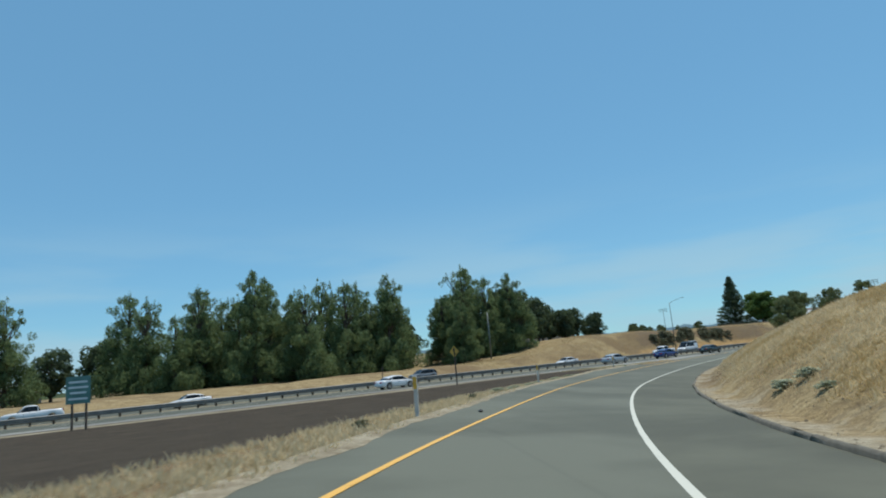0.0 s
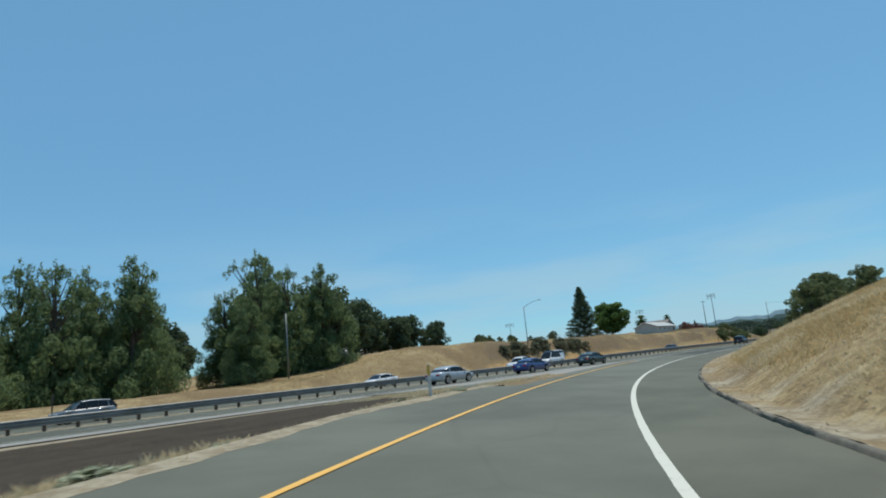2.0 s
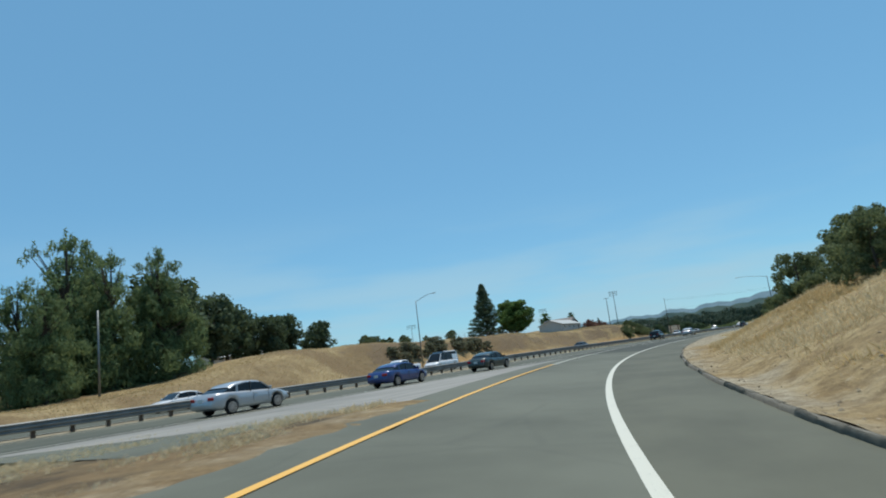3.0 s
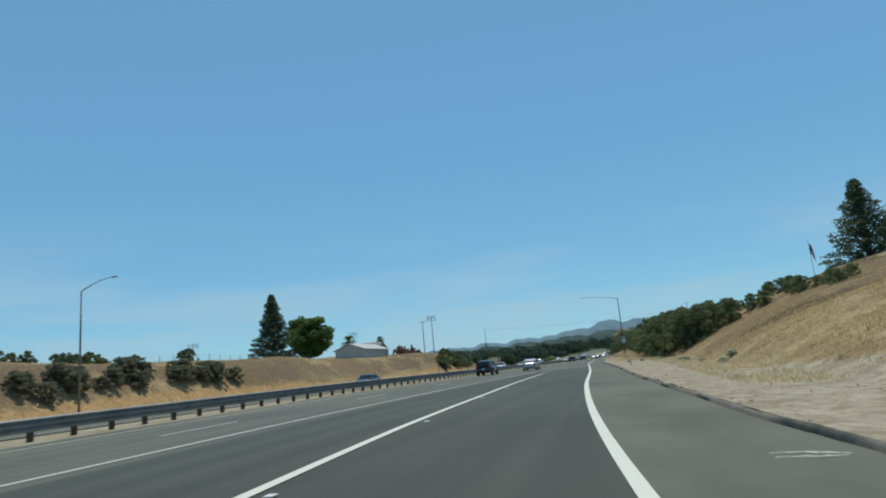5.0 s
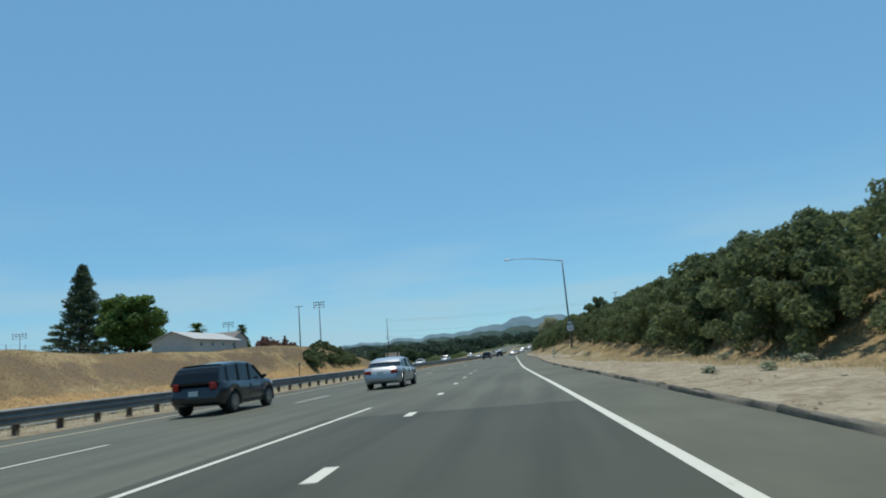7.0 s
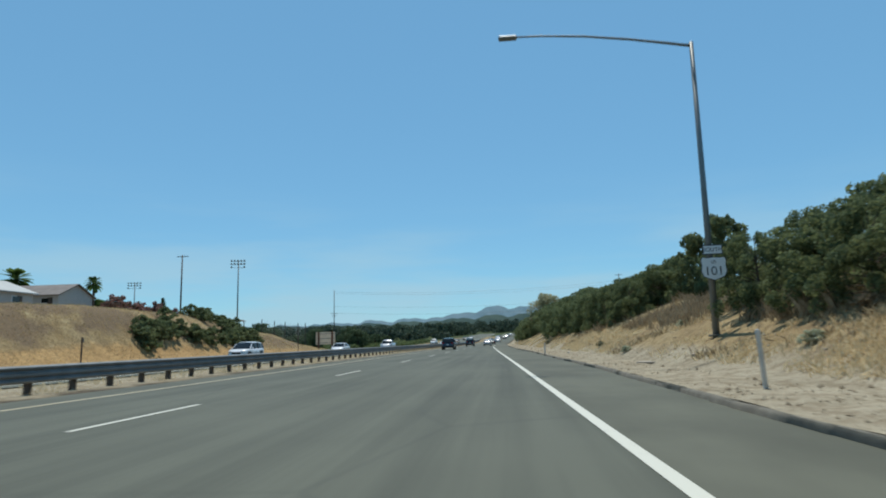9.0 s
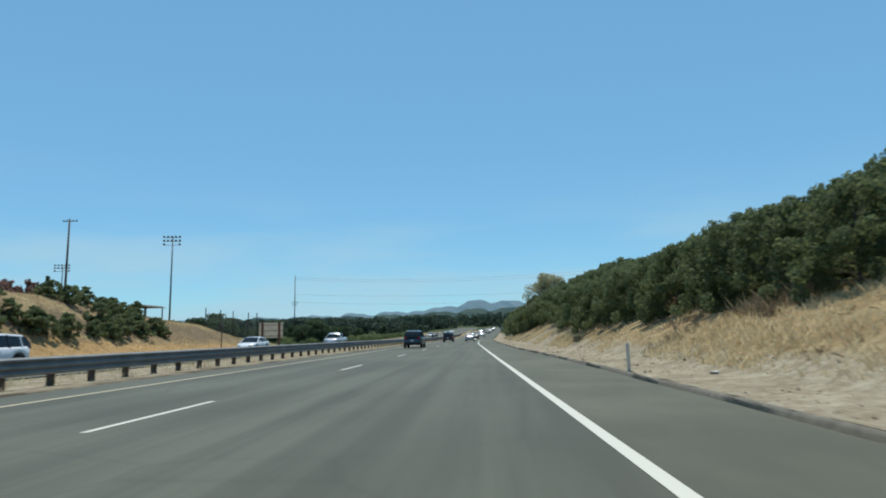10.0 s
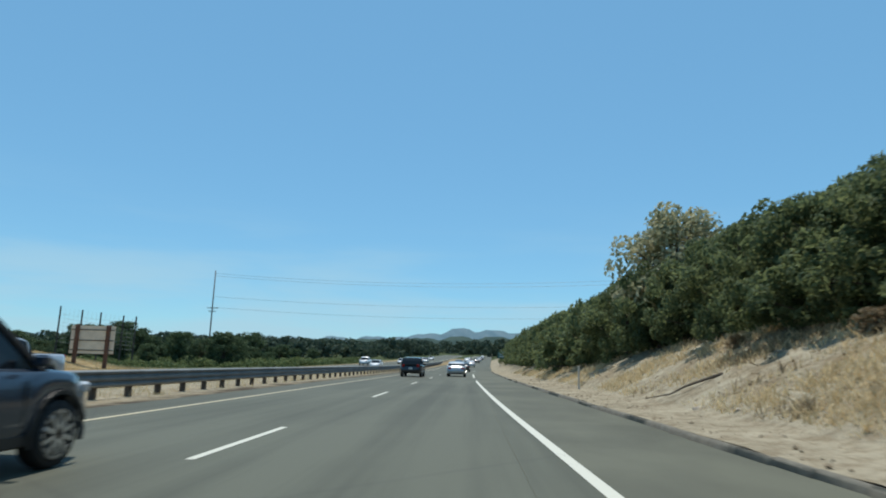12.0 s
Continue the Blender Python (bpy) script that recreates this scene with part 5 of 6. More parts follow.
def billboard():
    g = ground_at(-39.8, 165)
    root = base("billboard", "plywood back of a roadside board on brown posts", "billboard", (-39.8, 165.1, g), 4)
    low = 1.25 - g
    solid("panel", boxes(((5.0, 0.06, 3.15), (0, 0.15, low + 1.57), 0.01)), M_BOARD, root, "pale brown plywood panel")
    for x in (-1.75, 1.75):
        solid("board_post", boxes(((0.42, 0.25, low + 3.9), (x, 0, (low + 3.2) / 2 - 0.3), 0.02)), worn("reddish post timber", (0.16, 0.075, 0.045), 0.85, vary=0.3), root, "red-brown timber post")
    for z in (0.4, 1.5, 2.7):
        solid("batten", boxes(((4.9, 0.05, 0.10), (0, 0.10, low + z))), M_TIMBER, root)


billboard()
for x, top in ((-75.4, 10.2), (-67.3, 9.1), (-62.8, 8.6), (-60.3, 8.5), (-71, 9.5)):
    g = ground_at(x, 212)
    tagged(solid("net_post", tube([(x, 212, g - 0.3), (x, 212, top)], [0.18, 0.14], 8), M_TIMBER), "dark timber post of a sports net", "post", "net posts")


def sports_net():
    """Thin cords hung between the posts, in a wide mesh."""
    bms = []
    for z in np.arange(2.2, 8.2, 0.75):
        bms.append(tube([(-75.4, 212.1, z + 1.2), (-67.3, 212.1, z + 0.2), (-60.3, 212.1, z)], 0.018, 3, False))
    for x in np.arange(-75.4, -60.2, 0.9):
        low = 0.9 + 0.08 * (-60.3 - x)
        bms.append(tube([(x, 212.1, low), (x, 212.1, 8.2 + 0.11 * (-60.3 - x))], 0.016, 3, False))
    tagged(solid("sports_net", joined(bms), M_POLE), "grey ball net hung between timber posts", "net")


sports_net()


def hill_fence():
    """Steel posts with two strands of wire along the crest of the dry hill."""
    ys = np.arange(-24, 40, 3.2)
    fence = base("wire_fence", "thin post and wire fence on the dry hilltop", "fence", (-58.5, 0, 0))
    tops = [(0.0, float(y), ground_at(-58.5, y)) for y in ys]
    for x, y, z in tops:
        solid("post", boxes(((0.06, 0.06, 1.6), (x, y, z + 0.6), 0.008)), M_GALV, fence)
    for lift in (0.75, 1.3):
        solid("wire", tube([(x, y, z + lift) for x, y, z in tops], 0.012, 3, False), M_GALV, fence)


hill_fence()


def far_guide_sign(x, y, w, top):
    root = base("guide_sign", "distant green guide sign beside the freeway", "road sign", (x + float(bend(y)), y, float(freeway_z(y))), 0)
    solid("panel", boxes(((w, 0.04, 1.5), (0, 0, top - 0.75), 0.01)), M_SIGN_GREEN, root)
    for o in (-w * 0.3, w * 0.3):
        solid("sign_post", boxes(((0.14, 0.14, top + 0.3), (o, 0.1, top / 2 - 0.2), 0.01)), M_TIMBER, root)
    for z in (top - 0.45, top - 1.0):
        solid("bar", boxes(((w * 0.7, 0.01, 0.22), (0, -0.03, z))), M_SIGN_WHITE, root)


far_guide_sign(9.3, 240.0, 2.6, 3.6)
far_guide_sign(11.5, 300.0, 3.2, 4.6)


# ---- flag ----
def flag():
    g = ground_at(41.0, -5.4)
    root = base("flagpole", "white flagpole with a limp striped flag on the hilltop", "flag", (41.0, -5.4, g))
    h = 14.4 - g
    solid("pole_shaft", tube([(0, 0, -0.3), (0, 0, h)], [0.06, 0.035], 8), M_SIGN_WHITE, root)
    solid("finial", tube([(0, 0, h), (0, 0, h + 0.14)], [0.07, 0.05], 8), M_GALV, root)
    red, blue = worn("flag red", (0.35, 0.02, 0.03), 0.8), worn("flag blue", (0.02, 0.03, 0.12), 0.8)

    def cloth(name, u0, u1, v0, v1, mat, n=6):
        rows = []
        for i in range(n + 1):
            v = v0 + (v1 - v0) * i / n
            rows.append([])
            for j in range(n + 1):
                u = u0 + (u1 - u0) * j / n
                sag = 0.62 * u + 0.5 * u * u
                rows[-1].append((0.06 + u * 0.42, 0.09 * math.sin(u * 9 + v * 2), h - 0.15 - v * 1.6 - sag * 1.1))
        front = [p for r in rows for p in r]
        m = n + 1
        faces = [(a * m + b, a * m + b + 1, (a + 1) * m + b + 1, (a + 1) * m + b) for a in range(n) for b in range(n)]
        ob = mesh_object(name, front, faces, mat, root)
        ob.modifiers.new("thick", "SOLIDIFY").thickness = 0.012
        shade(ob)

    for k in range(7):
        cloth("stripe", 0 if k > 3 else 0.42, 1.0, k / 7, (k + 1) / 7, red if k % 2 == 0 else M_SIGN_WHITE)
    cloth("canton", 0, 0.42, 0, 4 / 7, blue)


flag()


# ---- houses on the hill ----
def house(name, x, y, length, depth, wall_h, roof_h, turn, label, roof_mat, wall_mat=M_STUCCO, windows=3):
    z = min(ground_at(x + a, y + b) for a in (-4, 4) for b in (-6, 6)) - 0.3
    root = base(name, label, "house", (x, y, z), turn)
    lift = max(0.3, ground_at(x, y) - z)
    h = lift + wall_h
    solid("wall", boxes(((length, depth, h), (0, 0, h / 2), 0.02)), wall_mat, root)
    over, t = 0.5, 0.16
    l2, d2 = length / 2 + over, depth / 2 + over
    up = roof_h * (1 + over / (depth / 2))
    prof = [(-d2, h - roof_h * over / (depth / 2)), (0, h + roof_h), (d2, h - roof_h * over / (depth / 2))]
    ring = prof + [(a, b + t) for a, b in reversed(prof)]
    solid("roof", loft([[(xx, a, b) for a, b in ring] for xx in (-l2, l2)]), roof_mat, root)
    solid("gable", loft([[(xx, a, b) for a, b in ((-depth / 2, h - 0.01), (0, h + roof_h - 0.06), (depth / 2, h - 0.01))] for xx in (-length / 2, length / 2)]), wall_mat, root)
    for k in range(windows):
        wx = (k - (windows - 1) / 2) * length / (windows + 0.3)
        for s in (-1, 1):
            w = solid("window", boxes(((1.5, 0.06, 1.0), (wx, s * (depth / 2 + 0.015), lift + 1.55), 0.01)), M_SIGN_WHITE, root, "white window frame")
            solid("pane", boxes(((1.3, 0.05, 0.82), (wx, s * (depth / 2 + 0.03), lift + 1.55))), M_DARK_GLASS, w)
    solid("door", boxes(((0.95, 0.06, 2.05), (length * 0.38, -depth / 2 - 0.02, lift + 1.03), 0.01)), M_TIMBER, root)
    return root


house("house", -62.6, 76.0, 20.0, 9.0, 2.6, 1.7, 90, "long pale house with light metal roof on the hill", M_ROOF, windows=4)
house("house", -76.5, 111.5, 12.5, 9.0, 2.6, 2.0, 0, "grey gabled house with shingle roof on the hill", M_BROWN_ROOF)
house("house", -118, -28, 26, 10, 3.0, 1.4, 80, "long white building behind the hill", M_ROOF)
house("house", -110, -168, 10, 8, 3.0, 1.6, 20, "small pale house among the pines", M_ROOF)
house("house", -99, -128, 9, 7, 2.6, 1.4, 70, "small white house among the pines", M_ROOF)
house("house", -120, -206, 14, 9, 3.2, 1.2, 60, "grey house wall behind the trees", M_ROOF)


def shelter():
    g = ground_at(-56, 145)
    root = base("shelter", "dark flat-roofed shelter on the hill edge", "shelter", (-56, 145, g))
    top = max(7.4 - g, 2.2)
    solid("roof", loft([[(x, y, z) for x, z in ((-2.2, top - 0.35), (2.2, top - 0.35), (1.2, top), (-1.2, top))] for y in (-3.4, 3.4)]), M_TIMBER, root)
    for x in (-1.7, 1.7):
        for y in (-2.8, 2.8):
            solid("post", boxes(((0.16, 0.16, top), (x, y, top / 2 - 0.3))), M_TIMBER, root)


shelter()


def palm(x, y, top, seed, label, spread=2.0):
    g = ground_at(x, y)
    r = random.Random(seed)
    h = top - g - spread * 0.7
    root = base("palm_tree", label, "palm tree", (x, y, g))
    solid("trunk", tube([(0, 0, -0.3), (0.1, 0, h * 0.5), (0, 0, h)], [0.30, 0.24, 0.22], 8), M_BARK, root)
    for k in range(64):
        a, lift = r.uniform(0, math.tau), r.uniform(-0.9, 1.5)
        bm = bmesh.new()
        d = Vector((math.cos(a), math.sin(a), 0))
        n = Vector((-d.y, d.x, 0))
        prev = None
        for u, w in ((0, 0.05), (0.35, 0.10), (0.6, 0.32), (0.85, 0.26), (1.0, 0.03)):
            p = Vector((0, 0, h)) + d * (spread * u) * math.cos(lift * 0.8) + Vector((0, 0, spread * (u * math.sin(lift) - 0.35 * u * u)))
            row = (bm.verts.new(p + n * w * spread * 0.6), bm.verts.new(p + Vector((0, 0, 0.05))), bm.verts.new(p - n * w * spread * 0.6))
            if prev:
                bm.faces.new((prev[0], prev[1], row[1], row[0])), bm.faces.new((prev[1], prev[2], row[2], row[1]))
            prev = row
        solid("frond", bm, M_OAK, root)


palm(-75.3, 123.5, 15.9, 3, "fan palm beside the hilltop houses", 1.9)
palm(-84, 113.5, 16.8, 4, "broad palm behind the hilltop houses", 3.2)
oleanders = Grove(make_tree("oleander", "brush", 3.0, 96, "pink-flowering oleander hedge on the hilltop", "bush", M_PINK, 2400, 0.16))
for k in range(10):
    oleanders.put(-63 - (k % 3), 112 + k * 2.2, random.Random(k).uniform(1.1, 1.6))
oleanders.close()
spires = Grove(make_tree("cypress_tree", "fir", 7, 99, "small dark cypress by the hedge", "tree", M_FIR, 1500, 0.22))
for x, y, s in ((-66, 133, 0.9), (-95, 150, 1.3), (-101, 160, 1.2)):
    spires.put(x, y, s)
spires.close()


# ---- distance: woods, hills ----
def woods():
    r = np.random.default_rng(17)
    blobs = []
    for k in range(900):
        y = r.uniform(345, 900)
        x = r.uniform(-0.62 * y - 30, 0.4 * y)
        if -34 - (y > 420) * 0.06 * (y - 420) < x < 15 and y < 480:
            continue
        h = r.uniform(5, 12) * (0.8 + y / 2200)
        g = ground_at(x, y) - 1.0
        for _ in range(6):
            w = h * r.uniform(0.18, 0.3)
            blobs.append(((x + r.normal(0, h * 0.22), y + r.normal(0, h * 0.2), g + h * r.uniform(0.05, 0.85)), (w, w, w * 0.8)))
    spots, way = blob_spots(blobs, 150000, 23, 0.8)
    ob = new("far_woods", leaf_mesh("far_woods", spots, np.full(len(spots), 0.95), way, M_FAR, 5, 0.75))
    tagged(ob, "distant dark-green wooded valley floor", "woods", kind="stuff")


woods()


def valley_woods():
    """Scrub below the freeway, beyond the hill's end, with a belt of trees behind it."""
    r = np.random.default_rng(29)
    blobs = []
    for k in range(420):
        y = r.uniform(192, 330)
        x = -r.uniform(28.5, 44 + 0.5 * (y - 150))
        tall = r.uniform(0.7, 1.9)
        for _ in range(4):
            w = tall * r.uniform(0.35, 0.6)
            blobs.append(((x + r.normal(0, tall * 0.6), y + r.normal(0, tall * 0.6), ground_at(x, y) + tall * r.uniform(0.1, 0.6)), (w * 1.3, w * 1.3, w * 0.8)))
    spots, way = blob_spots(blobs, 50000, 31, 0.6)
    ob = new("valley_scrub", leaf_mesh("valley_scrub", spots, np.full(len(spots), 0.24), way, M_SCRUB, 6, 0.55))
    tagged(ob, "green scrub on the low ground below the freeway", "scrub", kind="stuff")
    trees = Grove(*[make_tree("valley_tree", "oak", 8, 81 + k, "hazy green tree in the belt below the freeway", "tree", M_VALLEY, 4200, 0.24) for k in range(3)])
    for k in range(92):
        y = r.uniform(208, 350)
        u = r.uniform(0, 1)
        x = -(37 + 0.12 * (y - 200)) - u * (40 + 0.75 * (y - 180))
        if -80 < x < -57 and y < 217:
            continue
        trees.put(x, y, (0.50 + 0.85 * r.uniform() ** 1.6 + 0.30 * float(swell(x, y, 16.0))), squash=r.uniform(0.85, 1.15), sink=0.9)
    trees.close()


valley_woods()


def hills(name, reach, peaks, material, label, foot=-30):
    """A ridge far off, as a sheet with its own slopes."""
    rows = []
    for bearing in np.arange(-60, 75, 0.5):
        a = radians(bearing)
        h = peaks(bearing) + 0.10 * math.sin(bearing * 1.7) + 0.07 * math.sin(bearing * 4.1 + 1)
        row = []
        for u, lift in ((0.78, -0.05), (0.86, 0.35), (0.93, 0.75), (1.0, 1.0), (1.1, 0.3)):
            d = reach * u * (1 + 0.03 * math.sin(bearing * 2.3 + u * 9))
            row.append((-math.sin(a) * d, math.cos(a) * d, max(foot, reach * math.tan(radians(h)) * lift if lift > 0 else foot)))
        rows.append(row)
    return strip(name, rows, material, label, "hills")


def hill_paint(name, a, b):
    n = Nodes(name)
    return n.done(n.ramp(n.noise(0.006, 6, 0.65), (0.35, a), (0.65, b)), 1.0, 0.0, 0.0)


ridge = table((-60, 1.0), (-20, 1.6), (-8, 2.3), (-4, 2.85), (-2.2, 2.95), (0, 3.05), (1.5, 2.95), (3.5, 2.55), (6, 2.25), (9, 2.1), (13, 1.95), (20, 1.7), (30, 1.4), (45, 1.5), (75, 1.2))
near_ridge = table((-60, 1.2), (-12, 1.6), (-6, 2.2), (-2, 2.35), (2, 2.2), (6, 1.95), (12, 1.75), (20, 1.65), (40, 1.2), (75, 0.8))
# the far ridge's blue is air haze, painted into its base colour
hills("distant_hills", 3800, ridge, hill_paint("haze-tinted blue-grey hills", (0.10, 0.165, 0.20), (0.135, 0.195, 0.225)), "distant blue-grey hills on the horizon")
hills("wooded_hills", 1700, near_ridge, hill_paint("wooded hills", (0.032, 0.056, 0.056), (0.058, 0.086, 0.076)), "wooded dark-green hills across the valley")

# ---- dry grass, weeds, debris ----
def grass(name, xs, ys, heights, width, material, label, seed, lean=0.45, blades=3):
    """Bent blades in tufts, as one mesh."""
    r = np.random.default_rng(seed)
    n = len(xs) * blades
    x = np.repeat(xs, blades) + r.normal(0, 0.07, n)
    y = np.repeat(ys, blades) + r.normal(0, 0.07, n)
    z = land(x, y) - 0.03
    h = np.repeat(heights, blades) * r.uniform(0.55, 1.25, n)
    a, b = r.uniform(0, math.tau, n), r.uniform(0, math.tau, n)
    k = r.uniform(0.1, lean, n) * h
    w = width * r.uniform(0.6, 1.4, n)
    wx, wy = np.cos(a) * w / 2, np.sin(a) * w / 2
    tip = np.stack([x + np.cos(b) * k, y + np.sin(b) * k, z + h], 1)
    mid = np.stack([x + np.cos(b) * k * 0.3, y + np.sin(b) * k * 0.3, z + h * 0.55], 1)
    side = np.stack([wx, wy, 0 * wx], 1)
    foot = np.stack([x, y, z], 1)
    v = np.stack([foot - side, foot + side, mid + side * 0.8, tip, mid - side * 0.8], 1).reshape(-1, 3)
    me = bpy.data.meshes.new(name)
    i = np.arange(n)[:, None] * 5
    me.from_pydata(v.tolist(), [], np.hstack([i, i + 1, i + 2, i + 3, i + 4]).tolist())
    me.materials.append(material)
    return tagged(new(name, me), label, "grass", kind="stuff")


def scatter(count, s0, s1, d0, d1, seed, low_edge=None):
    """Places along the ramp; clumped."""
    r = np.random.default_rng(seed)
    s = r.uniform(s0, s1, count)
    u = r.uniform(0, 1, count)
    lo = np.full(count, d0) if low_edge is None else low_edge(s) + d0
    d = lo + (d1 - d0) * u
    i = np.clip((s - S[0]).astype(int), 0, len(S) - 1)
    x, y = LINE[i, 0] + SIDE[i, 0] * d + AHEAD[i, 0] * (s % 1), LINE[i, 1] + SIDE[i, 1] * d + AHEAD[i, 1] * (s % 1)
    keep = swell(x, y, 1.1) + 0.6 * swell(x + 9, y, 3.1) + r.normal(0, 0.35, count) > -0.25
    return x[keep], y[keep]


r8 = np.random.default_rng(8)
x, y = scatter(90000, -20, 86, -16.0, -3.6, 1)
s_, d_, _ = along(x, y)
keep = (d_ < d_verge(s_) + 0.05) & (x > 7.6) & ((x < 9.5) | (d_ > -8.8) | (y > -152)) & (swell(x, y, 0.9) + 0.8 * swell(x + 5, y, 2.3) + r8.normal(0, 0.25, len(x)) > -0.12)
grass("verge_grass", x[keep], y[keep], r8.uniform(0.07, 0.26, keep.sum()) * (1 - 0.35 * (s_[keep] > 60)), 0.030, M_STRAW_PALE, "bleached dry grass along the ramp verge", 2, 0.8)
x, y = scatter(110000, -10, 130, -0.9, 12.0, 3, toe)
low = swell(x, y, 2.2) > -0.1
grass("bank_grass", x[low], y[low], r8.uniform(0.08, 0.24, low.sum()), 0.022, M_STRAW, "tall dry golden grass on the cut slope", 4, 1.1)
grass("bank_grass_pale", x[~low], y[~low], r8.uniform(0.08, 0.28, (~low).sum()), 0.020, M_STRAW_PALE, "bleached dry grass on the cut slope", 14, 1.1)
x, y = scatter(60000, 130, 250, 0.6, 16.0, 5, toe)
grass("slope_grass", x, y, r8.uniform(0.05, 0.18, len(x)), 0.03, M_STRAW, "dry golden grass on the slope", 6, 1.0)
keep = swell(x, y, 4.0) + 0.6 * swell(x + 3, y, 1.7) > 0.6
xs, ys = scatter(26000, 138, 238, -2.4, 1.0, 45, toe)
bench = swell(xs, ys, 3.1) + 0.6 * swell(xs + 5, ys, 1.4) + r8.normal(0, 0.25, len(xs)) > 0.0
grass("bench_grass", xs[bench], ys[bench], r8.uniform(0.06, 0.26, bench.sum()), 0.028, M_STRAW_PALE, "bleached dry grass along the foot of the slope", 46, 1.0)
grass("slope_scrub", x[keep], y[keep], r8.uniform(0.08, 0.22, keep.sum()), 0.028, M_DEAD, "brown dry scrub on the slope", 26, 0.9)
x, y = scatter(90000, 236, 400, 0.2, 7.0, 7, toe)
keep = swell(x, y, 1.6) + 0.7 * swell(x, y + 4, 4.0) + r8.normal(0, 0.2, len(x)) > -0.05
thin = (swell(x, y, 1.3) + 0.5 * swell(x, y + 2, 3.0) > 0.6) & keep
grass("brush_scrub", x[thin], y[thin], r8.uniform(0.12, 0.40, thin.sum()), 0.03, M_DEAD, "brown dry scrub below the bushes", 28, 0.9)
xs, ys = scatter(9000, 248, 282, 2.6, 11.0, 41, toe)
tall = swell(xs, ys, 2.4) + 0.5 * swell(xs, ys, 6.0) > -0.15
grass("dry_weeds", xs[tall], ys[tall], r8.uniform(0.28, 0.75, tall.sum()), 0.035, M_DEAD, "tall brown dry weeds on the bare slope", 29, 0.8, 4)
grass("brush_grass", x[keep], y[keep], r8.uniform(0.08, 0.30, keep.sum()), 0.030, M_STRAW_PALE, "sparse bleached grass below the bushes", 8, 1.0)
n = 60000
x, y = r8.uniform(-62, -30, n), r8.uniform(-120, 175, n)
grass("hill_grass", x, y, r8.uniform(0.10, 0.26, n), 0.035, M_STRAW, "dry golden grass on the far hillside", 9)
n = 16000
x, y = r8.uniform(-52, -37.5, n), r8.uniform(-60, 172, n)
keep = swell(x, y, 3.0) + 0.8 * swell(x, y + 7, 8.0) + r8.normal(0, 0.25, n) > 0.12
grass("hill_scrub", x[keep], y[keep], r8.uniform(0.10, 0.24, keep.sum()), 0.035, M_DEAD, "purple-brown dry scrub on the far hillside", 19, 1.2)
n = 11000
x, y = r8.uniform(-11.0, -6.7, n), r8.uniform(-60, 200, n)
keep = swell(x, y, 0.8) + r8.normal(0, 0.5, n) > 0
grass("median_grass", x[keep], y[keep], r8.uniform(0.06, 0.24, keep.sum()), 0.025, M_STRAW_PALE, "short dry grass below the guardrail", 10)


def twigs():
    """Dead sticks and clods strewn over the foot of the brush slope, as one sheet of bits."""
    r = np.random.default_rng(77)
    n = 1500
    s = r.uniform(226, 400, n)
    d = toe(s) + 0.2 + r.uniform(0, 1, n) ** 0.8 * 5.5
    keep = swell(s, d * 2, 2.0) + r.normal(0, 0.4, n) > 0
    s, d = s[keep], d[keep]
    i = np.clip((s - S[0]).astype(int), 0, len(S) - 1)
    x, y = LINE[i, 0] + SIDE[i, 0] * d, LINE[i, 1] + SIDE[i, 1] * d + s % 1
    z = land(x, y)
    verts, faces = [], []
    for k in range(len(x)):
        a, l, w = r.uniform(0, 6.3), r.uniform(0.08, 0.35), r.uniform(0.008, 0.02)
        dx, dy, up = math.cos(a) * l / 2, math.sin(a) * l / 2, r.uniform(0.0, 0.10)
        for e, h in ((-1, 0.0), (1, up)):
            for q in range(3):
                verts.append((x[k] + dx * e + math.sin(a) * w * math.cos(q * 2.1), y[k] + dy * e - math.cos(a) * w * math.cos(q * 2.1), z[k] + 0.04 + h + w * math.sin(q * 2.1)))
        b = 6 * k
        faces += [(b, b + 1, b + 4, b + 3), (b + 1, b + 2, b + 5, b + 4), (b + 2, b, b + 3, b + 5)]
    ob = mesh_object("fallen_twigs", verts, faces, M_DEAD)
    tagged(ob, "dead twigs strewn over the dirt slope", "twigs", kind="stuff")


twigs()


